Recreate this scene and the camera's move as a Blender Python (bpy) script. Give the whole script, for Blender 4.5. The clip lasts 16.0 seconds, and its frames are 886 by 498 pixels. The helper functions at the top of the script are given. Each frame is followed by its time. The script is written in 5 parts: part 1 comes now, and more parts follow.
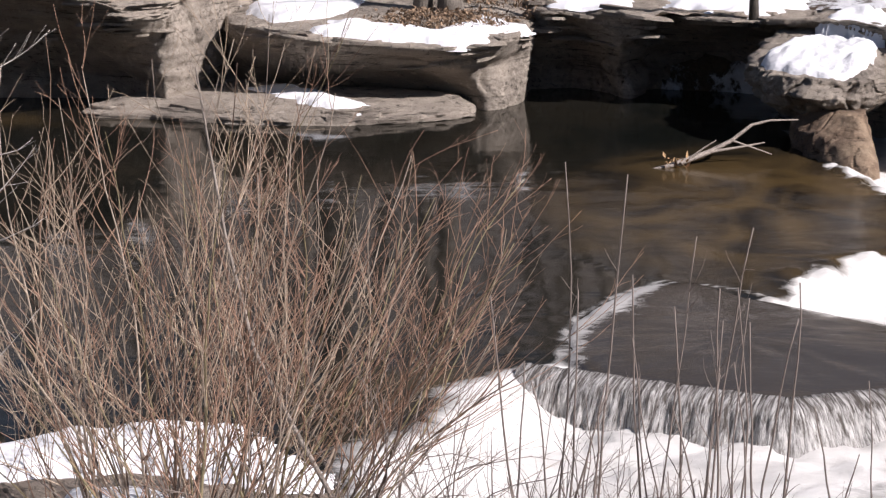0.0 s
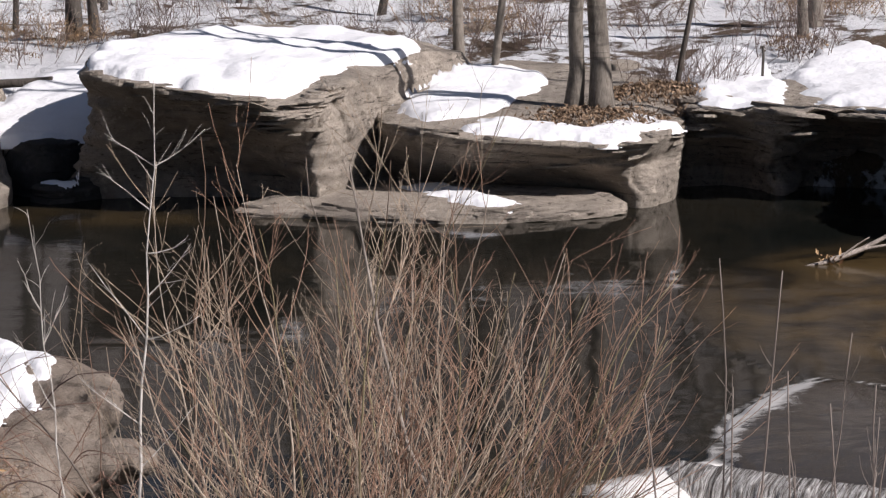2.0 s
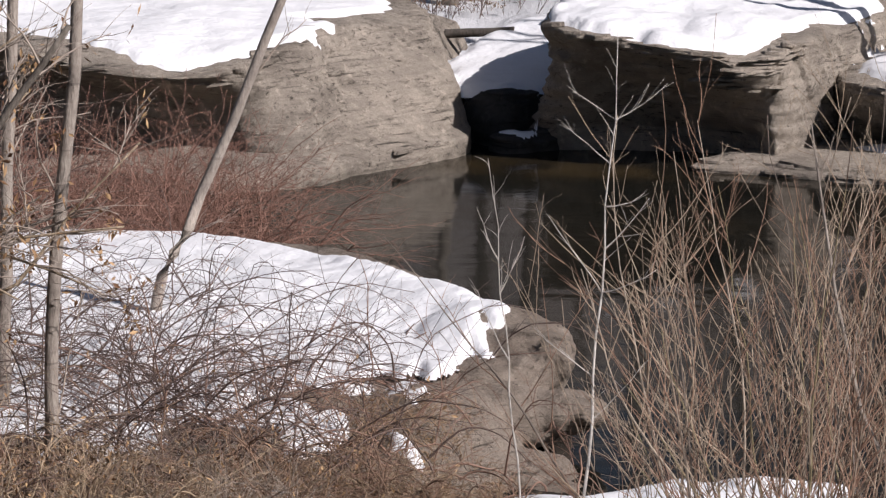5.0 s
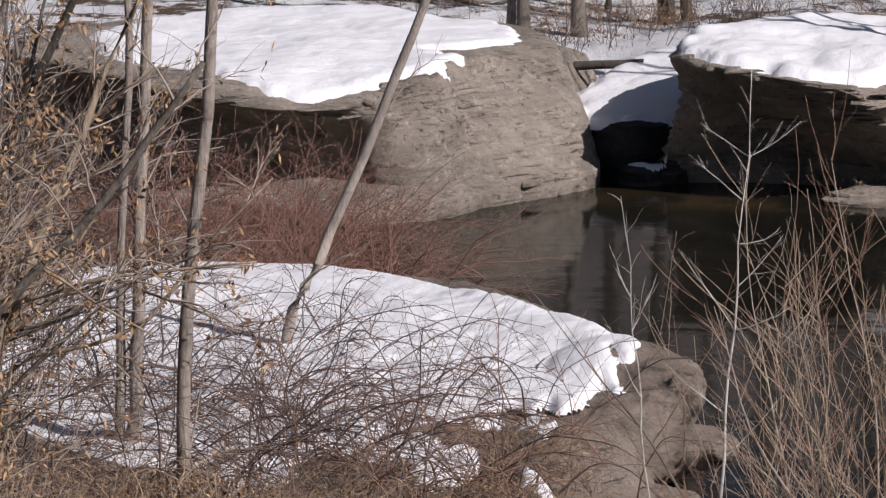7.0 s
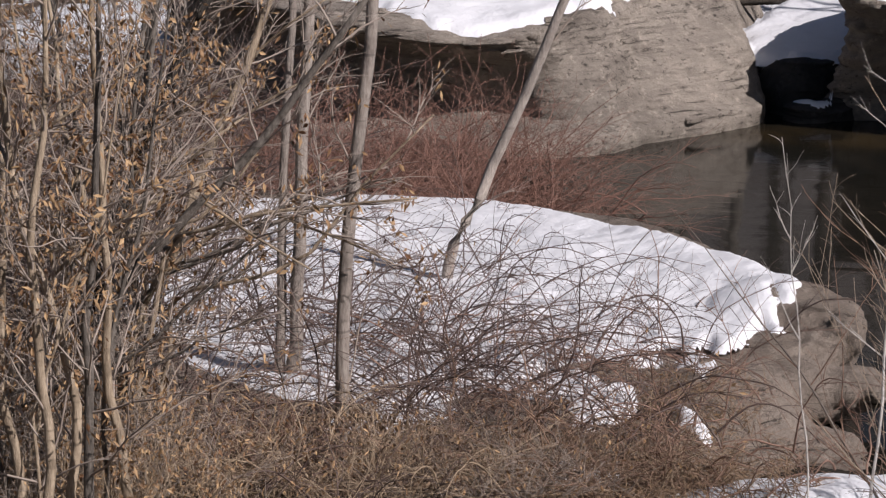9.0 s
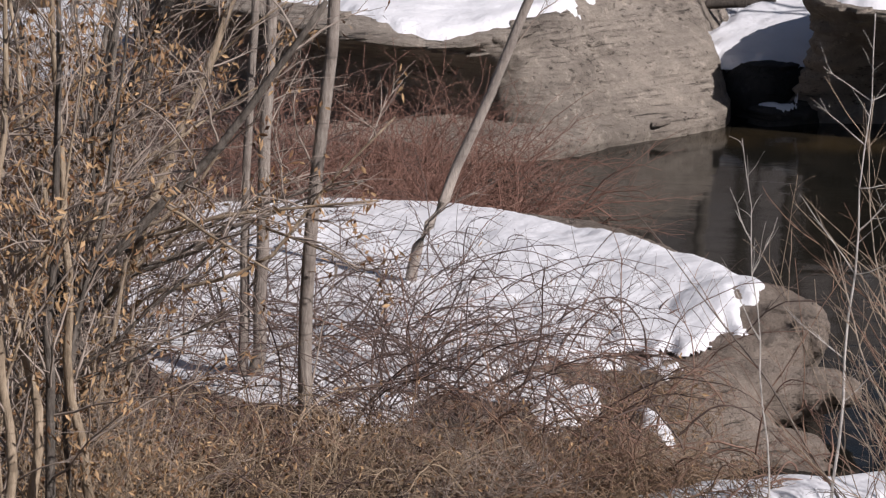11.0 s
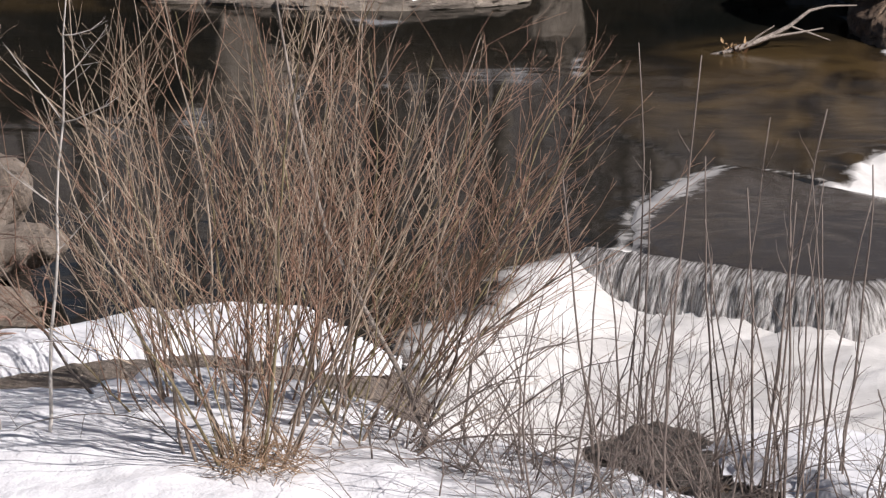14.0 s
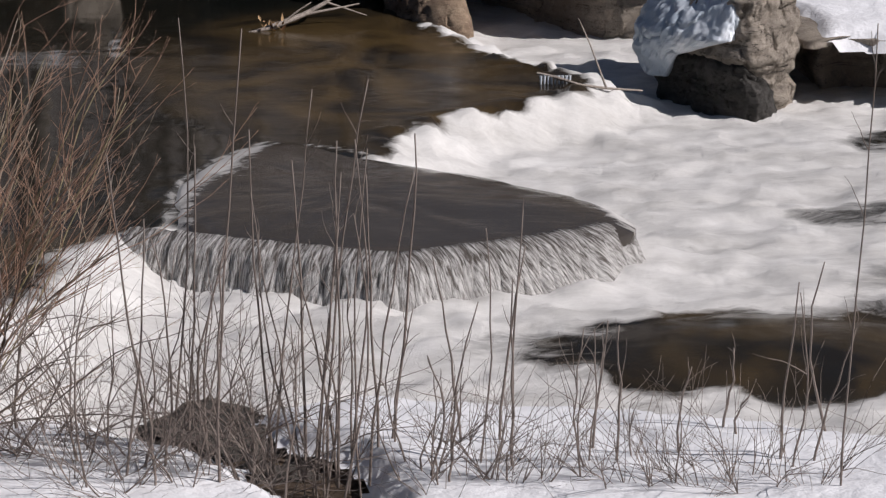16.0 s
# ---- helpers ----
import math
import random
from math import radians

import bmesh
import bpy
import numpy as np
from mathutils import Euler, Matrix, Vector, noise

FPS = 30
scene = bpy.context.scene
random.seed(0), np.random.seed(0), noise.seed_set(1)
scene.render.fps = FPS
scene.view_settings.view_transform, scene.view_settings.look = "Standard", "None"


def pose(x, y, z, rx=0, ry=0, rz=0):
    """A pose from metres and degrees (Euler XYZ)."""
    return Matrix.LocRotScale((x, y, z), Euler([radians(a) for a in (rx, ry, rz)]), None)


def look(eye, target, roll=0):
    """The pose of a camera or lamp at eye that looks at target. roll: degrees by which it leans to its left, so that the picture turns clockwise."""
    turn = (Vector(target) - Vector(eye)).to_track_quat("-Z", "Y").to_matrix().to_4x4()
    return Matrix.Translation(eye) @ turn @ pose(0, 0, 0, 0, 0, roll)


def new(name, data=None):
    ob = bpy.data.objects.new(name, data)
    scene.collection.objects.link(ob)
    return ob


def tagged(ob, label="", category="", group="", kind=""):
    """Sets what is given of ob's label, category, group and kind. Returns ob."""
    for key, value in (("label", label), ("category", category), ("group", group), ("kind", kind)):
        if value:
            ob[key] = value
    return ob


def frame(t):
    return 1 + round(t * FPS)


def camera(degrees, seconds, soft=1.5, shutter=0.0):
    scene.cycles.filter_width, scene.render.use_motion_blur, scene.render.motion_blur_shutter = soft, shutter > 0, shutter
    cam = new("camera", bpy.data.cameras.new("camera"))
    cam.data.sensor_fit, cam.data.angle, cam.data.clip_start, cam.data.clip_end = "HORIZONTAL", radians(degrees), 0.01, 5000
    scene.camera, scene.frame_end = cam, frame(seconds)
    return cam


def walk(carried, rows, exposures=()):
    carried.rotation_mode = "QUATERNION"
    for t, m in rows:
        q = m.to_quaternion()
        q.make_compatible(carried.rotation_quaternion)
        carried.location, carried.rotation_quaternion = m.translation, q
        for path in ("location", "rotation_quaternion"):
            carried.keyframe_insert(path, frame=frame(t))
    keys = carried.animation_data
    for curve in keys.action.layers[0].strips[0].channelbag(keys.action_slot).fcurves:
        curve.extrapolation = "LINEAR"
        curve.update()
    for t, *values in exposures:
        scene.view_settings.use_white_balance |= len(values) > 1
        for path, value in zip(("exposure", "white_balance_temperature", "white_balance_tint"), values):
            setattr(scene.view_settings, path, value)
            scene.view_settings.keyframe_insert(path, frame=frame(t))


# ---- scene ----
cam = camera(2 * math.degrees(math.atan(784 / 5800)), 16.0, soft=1.3)
# seconds, tilt down, turn to the left, roll, sway to the right, rise
TURNS = [
    (0.0, 11.582, 0.0, -0.12, 0.07, -0.011),
    (0.5, 11.09, 1.142, 0.097, 0.068, -0.014),
    (1.0, 10.4, 1.565, 0.181, 0.07, -0.002),
    (1.5, 9.959, 1.976, 0.318, 0.055, -0.018),
    (2.0, 9.844, 2.656, 0.511, 0.047, -0.022),
    (2.5, 9.083, 2.981, 0.166, 0.023, -0.018),
    (3.0, 9.22, 4.081, -0.035, -0.007, -0.032),
    (3.5, 10.578, 5.768, -0.196, 0.016, -0.05),
    (4.0, 12.05, 7.292, -0.251, 0.028, -0.042),
    (4.25, 12.22, 8.07, -0.18, 0.022, -0.035),
    (4.5, 12.042, 8.887, -0.104, 0.017, -0.028),
    (5.0, 10.613, 10.662, 0.006, 0.011, -0.015),
    (5.2, 10.37, 11.156, 0.077, 0.014, -0.022),
    (7.3, 10.136, 13.421, 0.059, -0.031, 0.054),
    (7.5, 10.652, 13.9, 0.004, -0.013, 0.064),
    (8.0, 11.226, 14.745, 0.03, 0.011, 0.063),
    (8.5, 11.443, 15.217, 0.007, 0.002, 0.074),
    (8.7, 11.398, 15.417, 0.007, 0.002, 0.08),
    (9.75, 11.3, 16.6, -0.02, 0.045, 0.09),
    (10.8, 11.207, 15.826, -0.017, 0.064, 0.071),
    (11.0, 11.261, 15.314, 0.015, 0.066, 0.073),
    (11.5, 11.174, 13.628, -0.018, 0.072, 0.086),
    (12.0, 11.622, 11.556, -0.022, 0.056, 0.059),
    (12.5, 11.984, 9.01, 0.022, 0.055, 0.074),
    (13.0, 12.134, 7.275, -0.12, 0.07, 0.063),
    (13.5, 12.691, 3.187, -0.104, -0.023, -0.027),
    (14.0, 13.494, 0.685, -0.095, -0.12, -0.068),
    (14.5, 13.454, -0.958, -0.194, -0.133, -0.085),
    (15.0, 13.252, -2.74, 0.051, -0.126, -0.083),
    (15.5, 13.238, -5.413, -0.103, -0.147, -0.098),
    (16.0, 13.752, -7.534, -0.108, -0.146, -0.125),
]
walk(cam, [(t, Matrix.Translation((sway, 0.0, 6.0 + rise)) @ pose(0, 0, 0, 90 - tilt, 0, turn + 0.118) @ pose(0, 0, 0, 0, 0, -roll)) for t, tilt, turn, roll, sway, rise in TURNS], [(0.0, 0.5, 6160, 19), (0.5, 0.52, 6160, 18), (1.5, 0.47, 6160, 17), (2.0, 0.26, 6160, 17), (3.0, 0.06, 6160, 17), (3.5, 0.04, 6160, 17), (4.0, 0.24, 6160, 17), (4.5, 0.2, 6160, 17), (5.0, 0.13, 6160, 17), (7.5, -0.12, 6130, 19), (11.5, -0.12, 6130, 18), (12.5, -0.1, 6130, 18), (13.0, 0.15, 6210, 17), (13.5, 0.33, 6210, 17), (14.5, 0.1, 6210, 16), (15.5, 0.06, 6110, 16), (16.0, -0.16, 6110, 16)])

from mathutils.bvhtree import BVHTree

# ---- light ----
SUN_AZ, SUN_EL = math.radians(114), math.radians(38)
world = bpy.data.worlds.new("winter_sky")
scene.world = world
world.use_nodes = True
sky = world.node_tree.nodes.new("ShaderNodeTexSky")
sky.sky_type, sky.sun_disc = "NISHITA", False
sky.sun_elevation, sky.sun_rotation = SUN_EL, SUN_AZ
world.node_tree.links.new(sky.outputs[0], world.node_tree.nodes["Background"].inputs[0])
world.node_tree.nodes["Background"].inputs[1].default_value = 0.032
lamp = bpy.data.lights.new("sun", "SUN")
lamp.energy, lamp.angle, lamp.color = 4.75, math.radians(0.5), (1.0, 0.94, 0.86)
sun = new("sun", lamp)
to_sun = Vector((math.sin(SUN_AZ) * math.cos(SUN_EL), math.cos(SUN_AZ) * math.cos(SUN_EL), math.sin(SUN_EL)))
sun.matrix_world = look(to_sun * 60, (0, 0, 0))

# ---- materials ----


class Mat:
    """A small helper that wires one node material."""

    def __init__(self, name, rough=0.8, spec=0.3):
        self.m = bpy.data.materials.new(name)
        self.m.use_nodes = True
        self.t = self.m.node_tree
        self.b = self.t.nodes["Principled BSDF"]
        self.b.inputs["Roughness"].default_value = rough
        self.b.inputs["Specular IOR Level"].default_value = spec
        self.co = self.t.nodes.new("ShaderNodeNewGeometry").outputs["Position"]

    def put(self, sock, value):
        if hasattr(value, "links"):
            self.t.links.new(value, sock)
        else:
            sock.default_value = value

    def stretch(self, x, y, z):
        n = self.t.nodes.new("ShaderNodeMapping")
        self.t.links.new(self.co, n.inputs["Vector"])
        n.inputs["Scale"].default_value = (x, y, z)
        return n.outputs[0]

    def noise(self, scale, detail=5, rough=0.55, at=None, warp=0.0):
        n = self.t.nodes.new("ShaderNodeTexNoise")
        self.t.links.new(at or self.co, n.inputs["Vector"])
        for key, v in (("Scale", scale), ("Detail", detail), ("Roughness", rough), ("Distortion", warp)):
            n.inputs[key].default_value = v
        return n.outputs["Fac"]

    def ramp(self, fac, *stops):
        n = self.t.nodes.new("ShaderNodeValToRGB")
        self.t.links.new(fac, n.inputs[0])
        e = n.color_ramp.elements
        while len(e) < len(stops):
            e.new(0.5)
        for s, (p, c) in zip(e, stops):
            s.position = p
            s.color = (c, c, c, 1) if isinstance(c, (int, float)) else (*c, 1)
        return n.outputs[0]

    def mix(self, fac, a, b, blend="MIX"):
        n = self.t.nodes.new("ShaderNodeMix")
        n.data_type, n.blend_type = "RGBA", blend
        self.put(n.inputs[0], fac)
        for sock, v in ((n.inputs[6], a), (n.inputs[7], b)):
            self.put(sock, (*v, 1) if isinstance(v, tuple) and len(v) == 3 else v)
        return n.outputs[2]

    def math(self, op, a, b=0.0):
        n = self.t.nodes.new("ShaderNodeMath")
        n.operation = op
        self.put(n.inputs[0], a)
        self.put(n.inputs[1], b)
        return n.outputs[0]

    def attr(self, name):
        n = self.t.nodes.new("ShaderNodeAttribute")
        n.attribute_name = name
        return n.outputs["Fac"]

    def random(self):
        return self.t.nodes.new("ShaderNodeObjectInfo").outputs["Random"]

    def island(self):
        return self.t.nodes.new("ShaderNodeNewGeometry").outputs["Random Per Island"]

    def color(self, v):
        self.put(self.b.inputs["Base Color"], (*v, 1) if isinstance(v, tuple) else v)
        return self

    def rough(self, v):
        self.put(self.b.inputs["Roughness"], v)
        return self

    def bump(self, h, dist=0.02, strength=1.0):
        n = self.t.nodes.new("ShaderNodeBump")
        n.inputs["Distance"].default_value = dist
        n.inputs["Strength"].default_value = strength
        self.t.links.new(h, n.inputs["Height"])
        old = self.b.inputs["Normal"].links
        if old:
            self.t.links.new(old[0].from_socket, n.inputs["Normal"])
        self.t.links.new(n.outputs[0], self.b.inputs["Normal"])
        return self


def stone(name, light, dark, stain, layers=9.0, wet=0.0, pale=0.5):
    m = Mat(name, 0.88 - 0.45 * wet, 0.3)
    big = m.noise(0.8, 8, 0.62, None, 0.5)
    blot = m.noise(2.6, 9, 0.72, m.stretch(1, 1, 1.7), 0.3)
    bed = m.noise(1.0, 7, 0.7, m.stretch(0.45, 0.45, layers), 0.5)
    thin = m.noise(1.0, 5, 0.7, m.stretch(1.3, 1.3, layers * 3.2), 0.3)
    fine = m.noise(42, 7, 0.75)
    c = m.mix(m.ramp(blot, (0.36, 0), (0.64, 1)), dark, light)
    c = m.mix(m.math("MULTIPLY", m.ramp(bed, (0.40, 1), (0.52, 0)), 0.3), c, stain)
    c = m.mix(m.ramp(big, (0.48, 0), (0.66, 0.75)), c, stain)
    c = m.mix(m.ramp(m.noise(6, 9, 0.75), (0.56, 0), (0.64, pale)), c, tuple(min(1, v * 1.45) for v in light))
    c = m.mix(m.ramp(m.noise(13, 6, 0.7), (0.60, 0), (0.68, 0.8)), c, tuple(v * 0.35 for v in stain))
    flaky = m.ramp(m.noise(0.9, 5, 0.6, m.stretch(1, 1, 2.2), 0.3), (0.44, 0.08), (0.58, 1))
    cracks = m.math("MULTIPLY", m.ramp(thin, (0.36, 1), (0.42, 0)), flaky)
    c = m.mix(m.math("MULTIPLY", cracks, 0.85), c, tuple(v * 0.25 for v in stain))
    pits = m.math("MULTIPLY", m.ramp(m.noise(9, 8, 0.8, m.stretch(1, 1, 2.4), 0.4), (0.55, 0), (0.60, 1)), m.ramp(m.noise(1.3, 4, 0.6, None, 0.3), (0.46, 0), (0.56, 1)))
    c = m.mix(m.math("MULTIPLY", pits, 0.75), c, tuple(v * 0.3 for v in stain))
    c = m.mix(0.4, c, m.ramp(fine, (0.3, 0.35), (0.7, 1.1)), "MULTIPLY")
    m.color(c).bump(bed, 0.07, 0.6).bump(m.math("MULTIPLY", m.ramp(thin, (0.34, 0), (0.46, 1)), flaky), 0.05, 0.8).bump(m.noise(7, 9, 0.78), 0.10, 0.9).bump(m.math("SUBTRACT", 1.0, pits), 0.05, 0.7).bump(fine, 0.012, 0.8)
    return m.m


STONE = stone("grey_sandstone", (0.60, 0.52, 0.43), (0.44, 0.38, 0.315), (0.24, 0.205, 0.17))
# near-black stone: wet rock in the rapids, and shade put into the cleft stones' colour
DARK_STONE = stone("dark_wet_and_shade_stone", (0.13, 0.12, 0.11), (0.06, 0.056, 0.05), (0.04, 0.04, 0.04), 7.0)
BROWN_STONE = stone("brown_shore_stone", (0.46, 0.385, 0.315), (0.35, 0.29, 0.235), (0.24, 0.19, 0.15), 6.0, 0.0, 0.35)
RED_STONE = stone("rusty_stone", (0.56, 0.42, 0.29), (0.36, 0.25, 0.17), (0.16, 0.105, 0.075), 4.0)
WET_STONE = stone("wet_stone", (0.16, 0.14, 0.12), (0.10, 0.088, 0.076), (0.07, 0.06, 0.052), 5.0, 0.4)

m = Mat("old_snow", 0.6, 0.3)
m.color(m.mix(m.ramp(m.noise(3, 6, 0.65), (0.5, 0), (0.75, 0.35)), (0.86, 0.865, 0.88), (0.72, 0.71, 0.70)))
m.bump(m.noise(4, 4, 0.6), 0.06, 0.6).bump(m.noise(60, 4, 0.6), 0.006, 0.5)
SNOW = m.m

m = Mat("snowy_leaf_litter", 0.9, 0.2)
patches = m.math("ADD", m.math("MULTIPLY", m.noise(0.45, 8, 0.7, None, 0.6), 0.75), m.math("MULTIPLY", m.noise(2.6, 9, 0.75, None, 0.4), 0.5))
snowy = m.ramp(patches, (0.565, 0), (0.605, 1))
specks = m.ramp(m.noise(9, 8, 0.8), (0.62, 0), (0.70, 0.7))
litter = m.mix(m.noise(22, 6, 0.75), (0.035, 0.024, 0.017), (0.20, 0.145, 0.10))
white = m.mix(specks, (0.82, 0.825, 0.84), (0.16, 0.12, 0.09))
m.color(m.mix(m.math("MULTIPLY", snowy, m.attr("snow")), litter, white))
m.bump(snowy, 0.06, 0.8).bump(m.noise(3.0, 7, 0.65), 0.12, 0.8).bump(m.noise(24, 6, 0.7), 0.03, 0.7)
GROUND = m.m


def bark(name, a, b, scale=30):
    m = Mat(name, 0.85, 0.25)
    n = m.noise(1, 7, 0.7, m.stretch(scale, scale, scale * 0.22))
    c = m.mix(m.ramp(n, (0.36, 0), (0.62, 1)), a, b)
    c = m.mix(m.ramp(m.noise(3.5, 5, 0.6), (0.5, 0), (0.62, 0.6)), c, tuple(v * 0.55 for v in a))
    c = m.mix(m.ramp(m.noise(1, 3, 0.5, m.stretch(2, 2, 14)), (0.62, 0), (0.66, 0.5)), c, tuple(v * 0.4 for v in a))
    m.color(m.mix(m.math("MULTIPLY", m.random(), 0.35), c, tuple(v * 1.4 for v in b))).bump(n, 0.02, 1.0)
    return m.m


def twig(name, a, b, even=False):
    m = Mat(name, 0.6, 0.35)
    m.color(m.mix(m.random() if even else m.island(), m.mix(m.noise(6, 4), a, b), a if even else b))
    return m.m


STALK = twig("dry_stalk", (0.075, 0.058, 0.05), (0.25, 0.205, 0.175))
BARK = bark("grey_bark", (0.10, 0.085, 0.07), (0.25, 0.22, 0.185))
DARK_BARK = bark("dark_bark", (0.035, 0.03, 0.026), (0.11, 0.095, 0.08))
WHITE_BARK = bark("whitish_bark", (0.42, 0.385, 0.345), (0.70, 0.655, 0.60), 45)
PALE_BARK = bark("pale_bark", (0.25, 0.21, 0.18), (0.44, 0.385, 0.33), 45)
WILLOW = twig("tan_willow_stem", (0.22, 0.165, 0.12), (0.66, 0.56, 0.45), True)
WILLOW_TIP = twig("reddish_willow_twig", (0.11, 0.055, 0.038), (0.40, 0.25, 0.17))
WILLOW_SHOOT = twig("tan_willow_shoot", (0.14, 0.095, 0.065), (0.52, 0.41, 0.30))
RED_TWIG = twig("red_brown_twig", (0.13, 0.07, 0.055), (0.32, 0.20, 0.145))
GREY_TWIG = twig("grey_brown_twig", (0.13, 0.10, 0.08), (0.42, 0.35, 0.29))
m = Mat("dry_leaf", 0.7, 0.3)
m.color(m.mix(m.island(), (0.16, 0.08, 0.04), (0.54, 0.36, 0.19)))
LEAF = m.m
m = Mat("leaf_litter", 0.85, 0.2)
m.color(m.mix(m.island(), (0.09, 0.06, 0.04), (0.37, 0.26, 0.17)))
LITTER = m.m

# water: a dark peaty pool, amber shallows, white foam
m = Mat("river_water", 0.06, 0.25)
foam = m.attr("foam")
break_up = m.noise(1.5, 9, 0.72, m.stretch(0.8, 1.3, 1), 0.9)
foam_f = m.ramp(m.math("ADD", foam, m.math("MULTIPLY", m.math("SUBTRACT", break_up, 0.5), 1.5)), (0.34, 0), (0.85, 1))
deep = m.mix(m.ramp(m.noise(0.7, 6, 0.65, m.stretch(1, 0.6, 1), 1.0), (0.35, 0), (0.7, 1)), (0.006, 0.007, 0.006), (0.020, 0.017, 0.012))
bed_c = m.mix(m.ramp(m.noise(0.9, 5, 0.55, m.stretch(1, 0.7, 1), 1.2), (0.38, 0), (0.62, 1)), (0.018, 0.013, 0.008), (0.105, 0.068, 0.026))
froth = m.mix(m.ramp(m.noise(1.6, 10, 0.75, m.stretch(0.55, 1.2, 1), 0.3), (0.34, 0), (0.64, 1)), (0.55, 0.535, 0.505), (0.82, 0.805, 0.775))
m.color(m.mix(foam_f, m.mix(m.attr("shallow"), deep, bed_c), froth))
m.rough(m.math("ADD", m.math("MULTIPLY", foam_f, 0.6), m.math("ADD", m.math("MULTIPLY", m.attr("shallow"), 0.13), 0.07)))
m.put(m.b.inputs["IOR"], 1.33)
ripple = m.noise(1.0, 3, 0.5, m.stretch(1.3, 3.0, 1), 0.8)
m.bump(ripple, 0.02, 0.11).bump(m.math("MULTIPLY", m.noise(1.0, 3, 0.5, m.stretch(1.6, 1.1, 1), 0.6), m.attr("shallow")), 0.06, 0.3).bump(m.noise(1.0, 3, 0.5, m.stretch(3, 5, 1), 0.5), 0.004, 0.12).bump(m.math("MULTIPLY", m.noise(9, 9, 0.8, None, 0.2), foam_f), 0.05, 0.5)
WATER = m.m

m = Mat("sheet_of_water_on_rock", 0.12, 0.5)
streak = m.ramp(m.math("ADD", m.attr("foam"), m.math("MULTIPLY", m.math("SUBTRACT", m.noise(3.0, 8, 0.75, m.stretch(1, 1.8, 1), 1.2), 0.5), 1.5)), (0.50, 0), (0.75, 1))
film = m.mix(m.noise(1.2, 6, 0.6, m.stretch(0.5, 2, 1), 1.0), (0.042, 0.036, 0.030), (0.075, 0.064, 0.054))
m.color(m.mix(streak, film, (0.55, 0.535, 0.51)))
m.rough(m.math("ADD", m.math("MULTIPLY", streak, 0.5), 0.16))
m.bump(m.noise(1.0, 4, 0.6, m.stretch(3, 9, 1), 0.6), 0.008, 0.5)
FILM = m.m

m = Mat("falling_water", 0.25, 0.5)
n = m.t.nodes.new("ShaderNodeCombineXYZ")
m.put(n.inputs[0], m.math("MULTIPLY", m.attr("along"), 24.0))
m.put(n.inputs[1], m.math("MULTIPLY", m.attr("drop"), 1.4))
strands = m.noise(2.0, 8, 0.72, n.outputs[0], 0.25)
white = m.ramp(m.math("ADD", strands, m.math("MULTIPLY", m.attr("drop"), 0.10)), (0.46, 0), (0.64, 1))
m.color(m.mix(white, (0.09, 0.078, 0.066), (0.66, 0.645, 0.62)))
m.bump(strands, 0.05, 0.8)
FALL = m.m

m = Mat("river_ice", 0.35, 0.5)
m.color(m.mix(m.ramp(m.noise(1.6, 6, 0.6), (0.4, 0), (0.6, 1)), (0.50, 0.57, 0.64), (0.82, 0.85, 0.88)))
m.bump(m.noise(5.0, 6, 0.6), 0.03, 0.6)
ICE = m.m

# ---- mesh helpers ----


def link_mesh(name, verts, faces, material, parent=None, label="", smooth=True):
    me = bpy.data.meshes.new(name)
    me.from_pydata([tuple(v) for v in verts], [], faces)
    me.materials.append(material)
    if smooth:
        me.polygons.foreach_set("use_smooth", [True] * len(me.polygons))
    me.update()
    ob = new(name, me)
    if parent:
        ob.parent = parent
    if label:
        ob["label"] = label
    return ob


def loop_curve(pts, n):
    """A closed smooth curve through the points, n samples."""
    p = np.array(pts, float)
    k = len(p)
    u = np.arange(n) * k / n
    i = u.astype(int)
    f = (u - i)[:, None]
    a, b, c, d = p[(i - 1) % k], p[i % k], p[(i + 1) % k], p[(i + 2) % k]
    return 0.5 * (2 * b + (c - a) * f + (2 * a - 5 * b + 4 * c - d) * f**2 + (3 * b - a - 3 * c + d) * f**3)


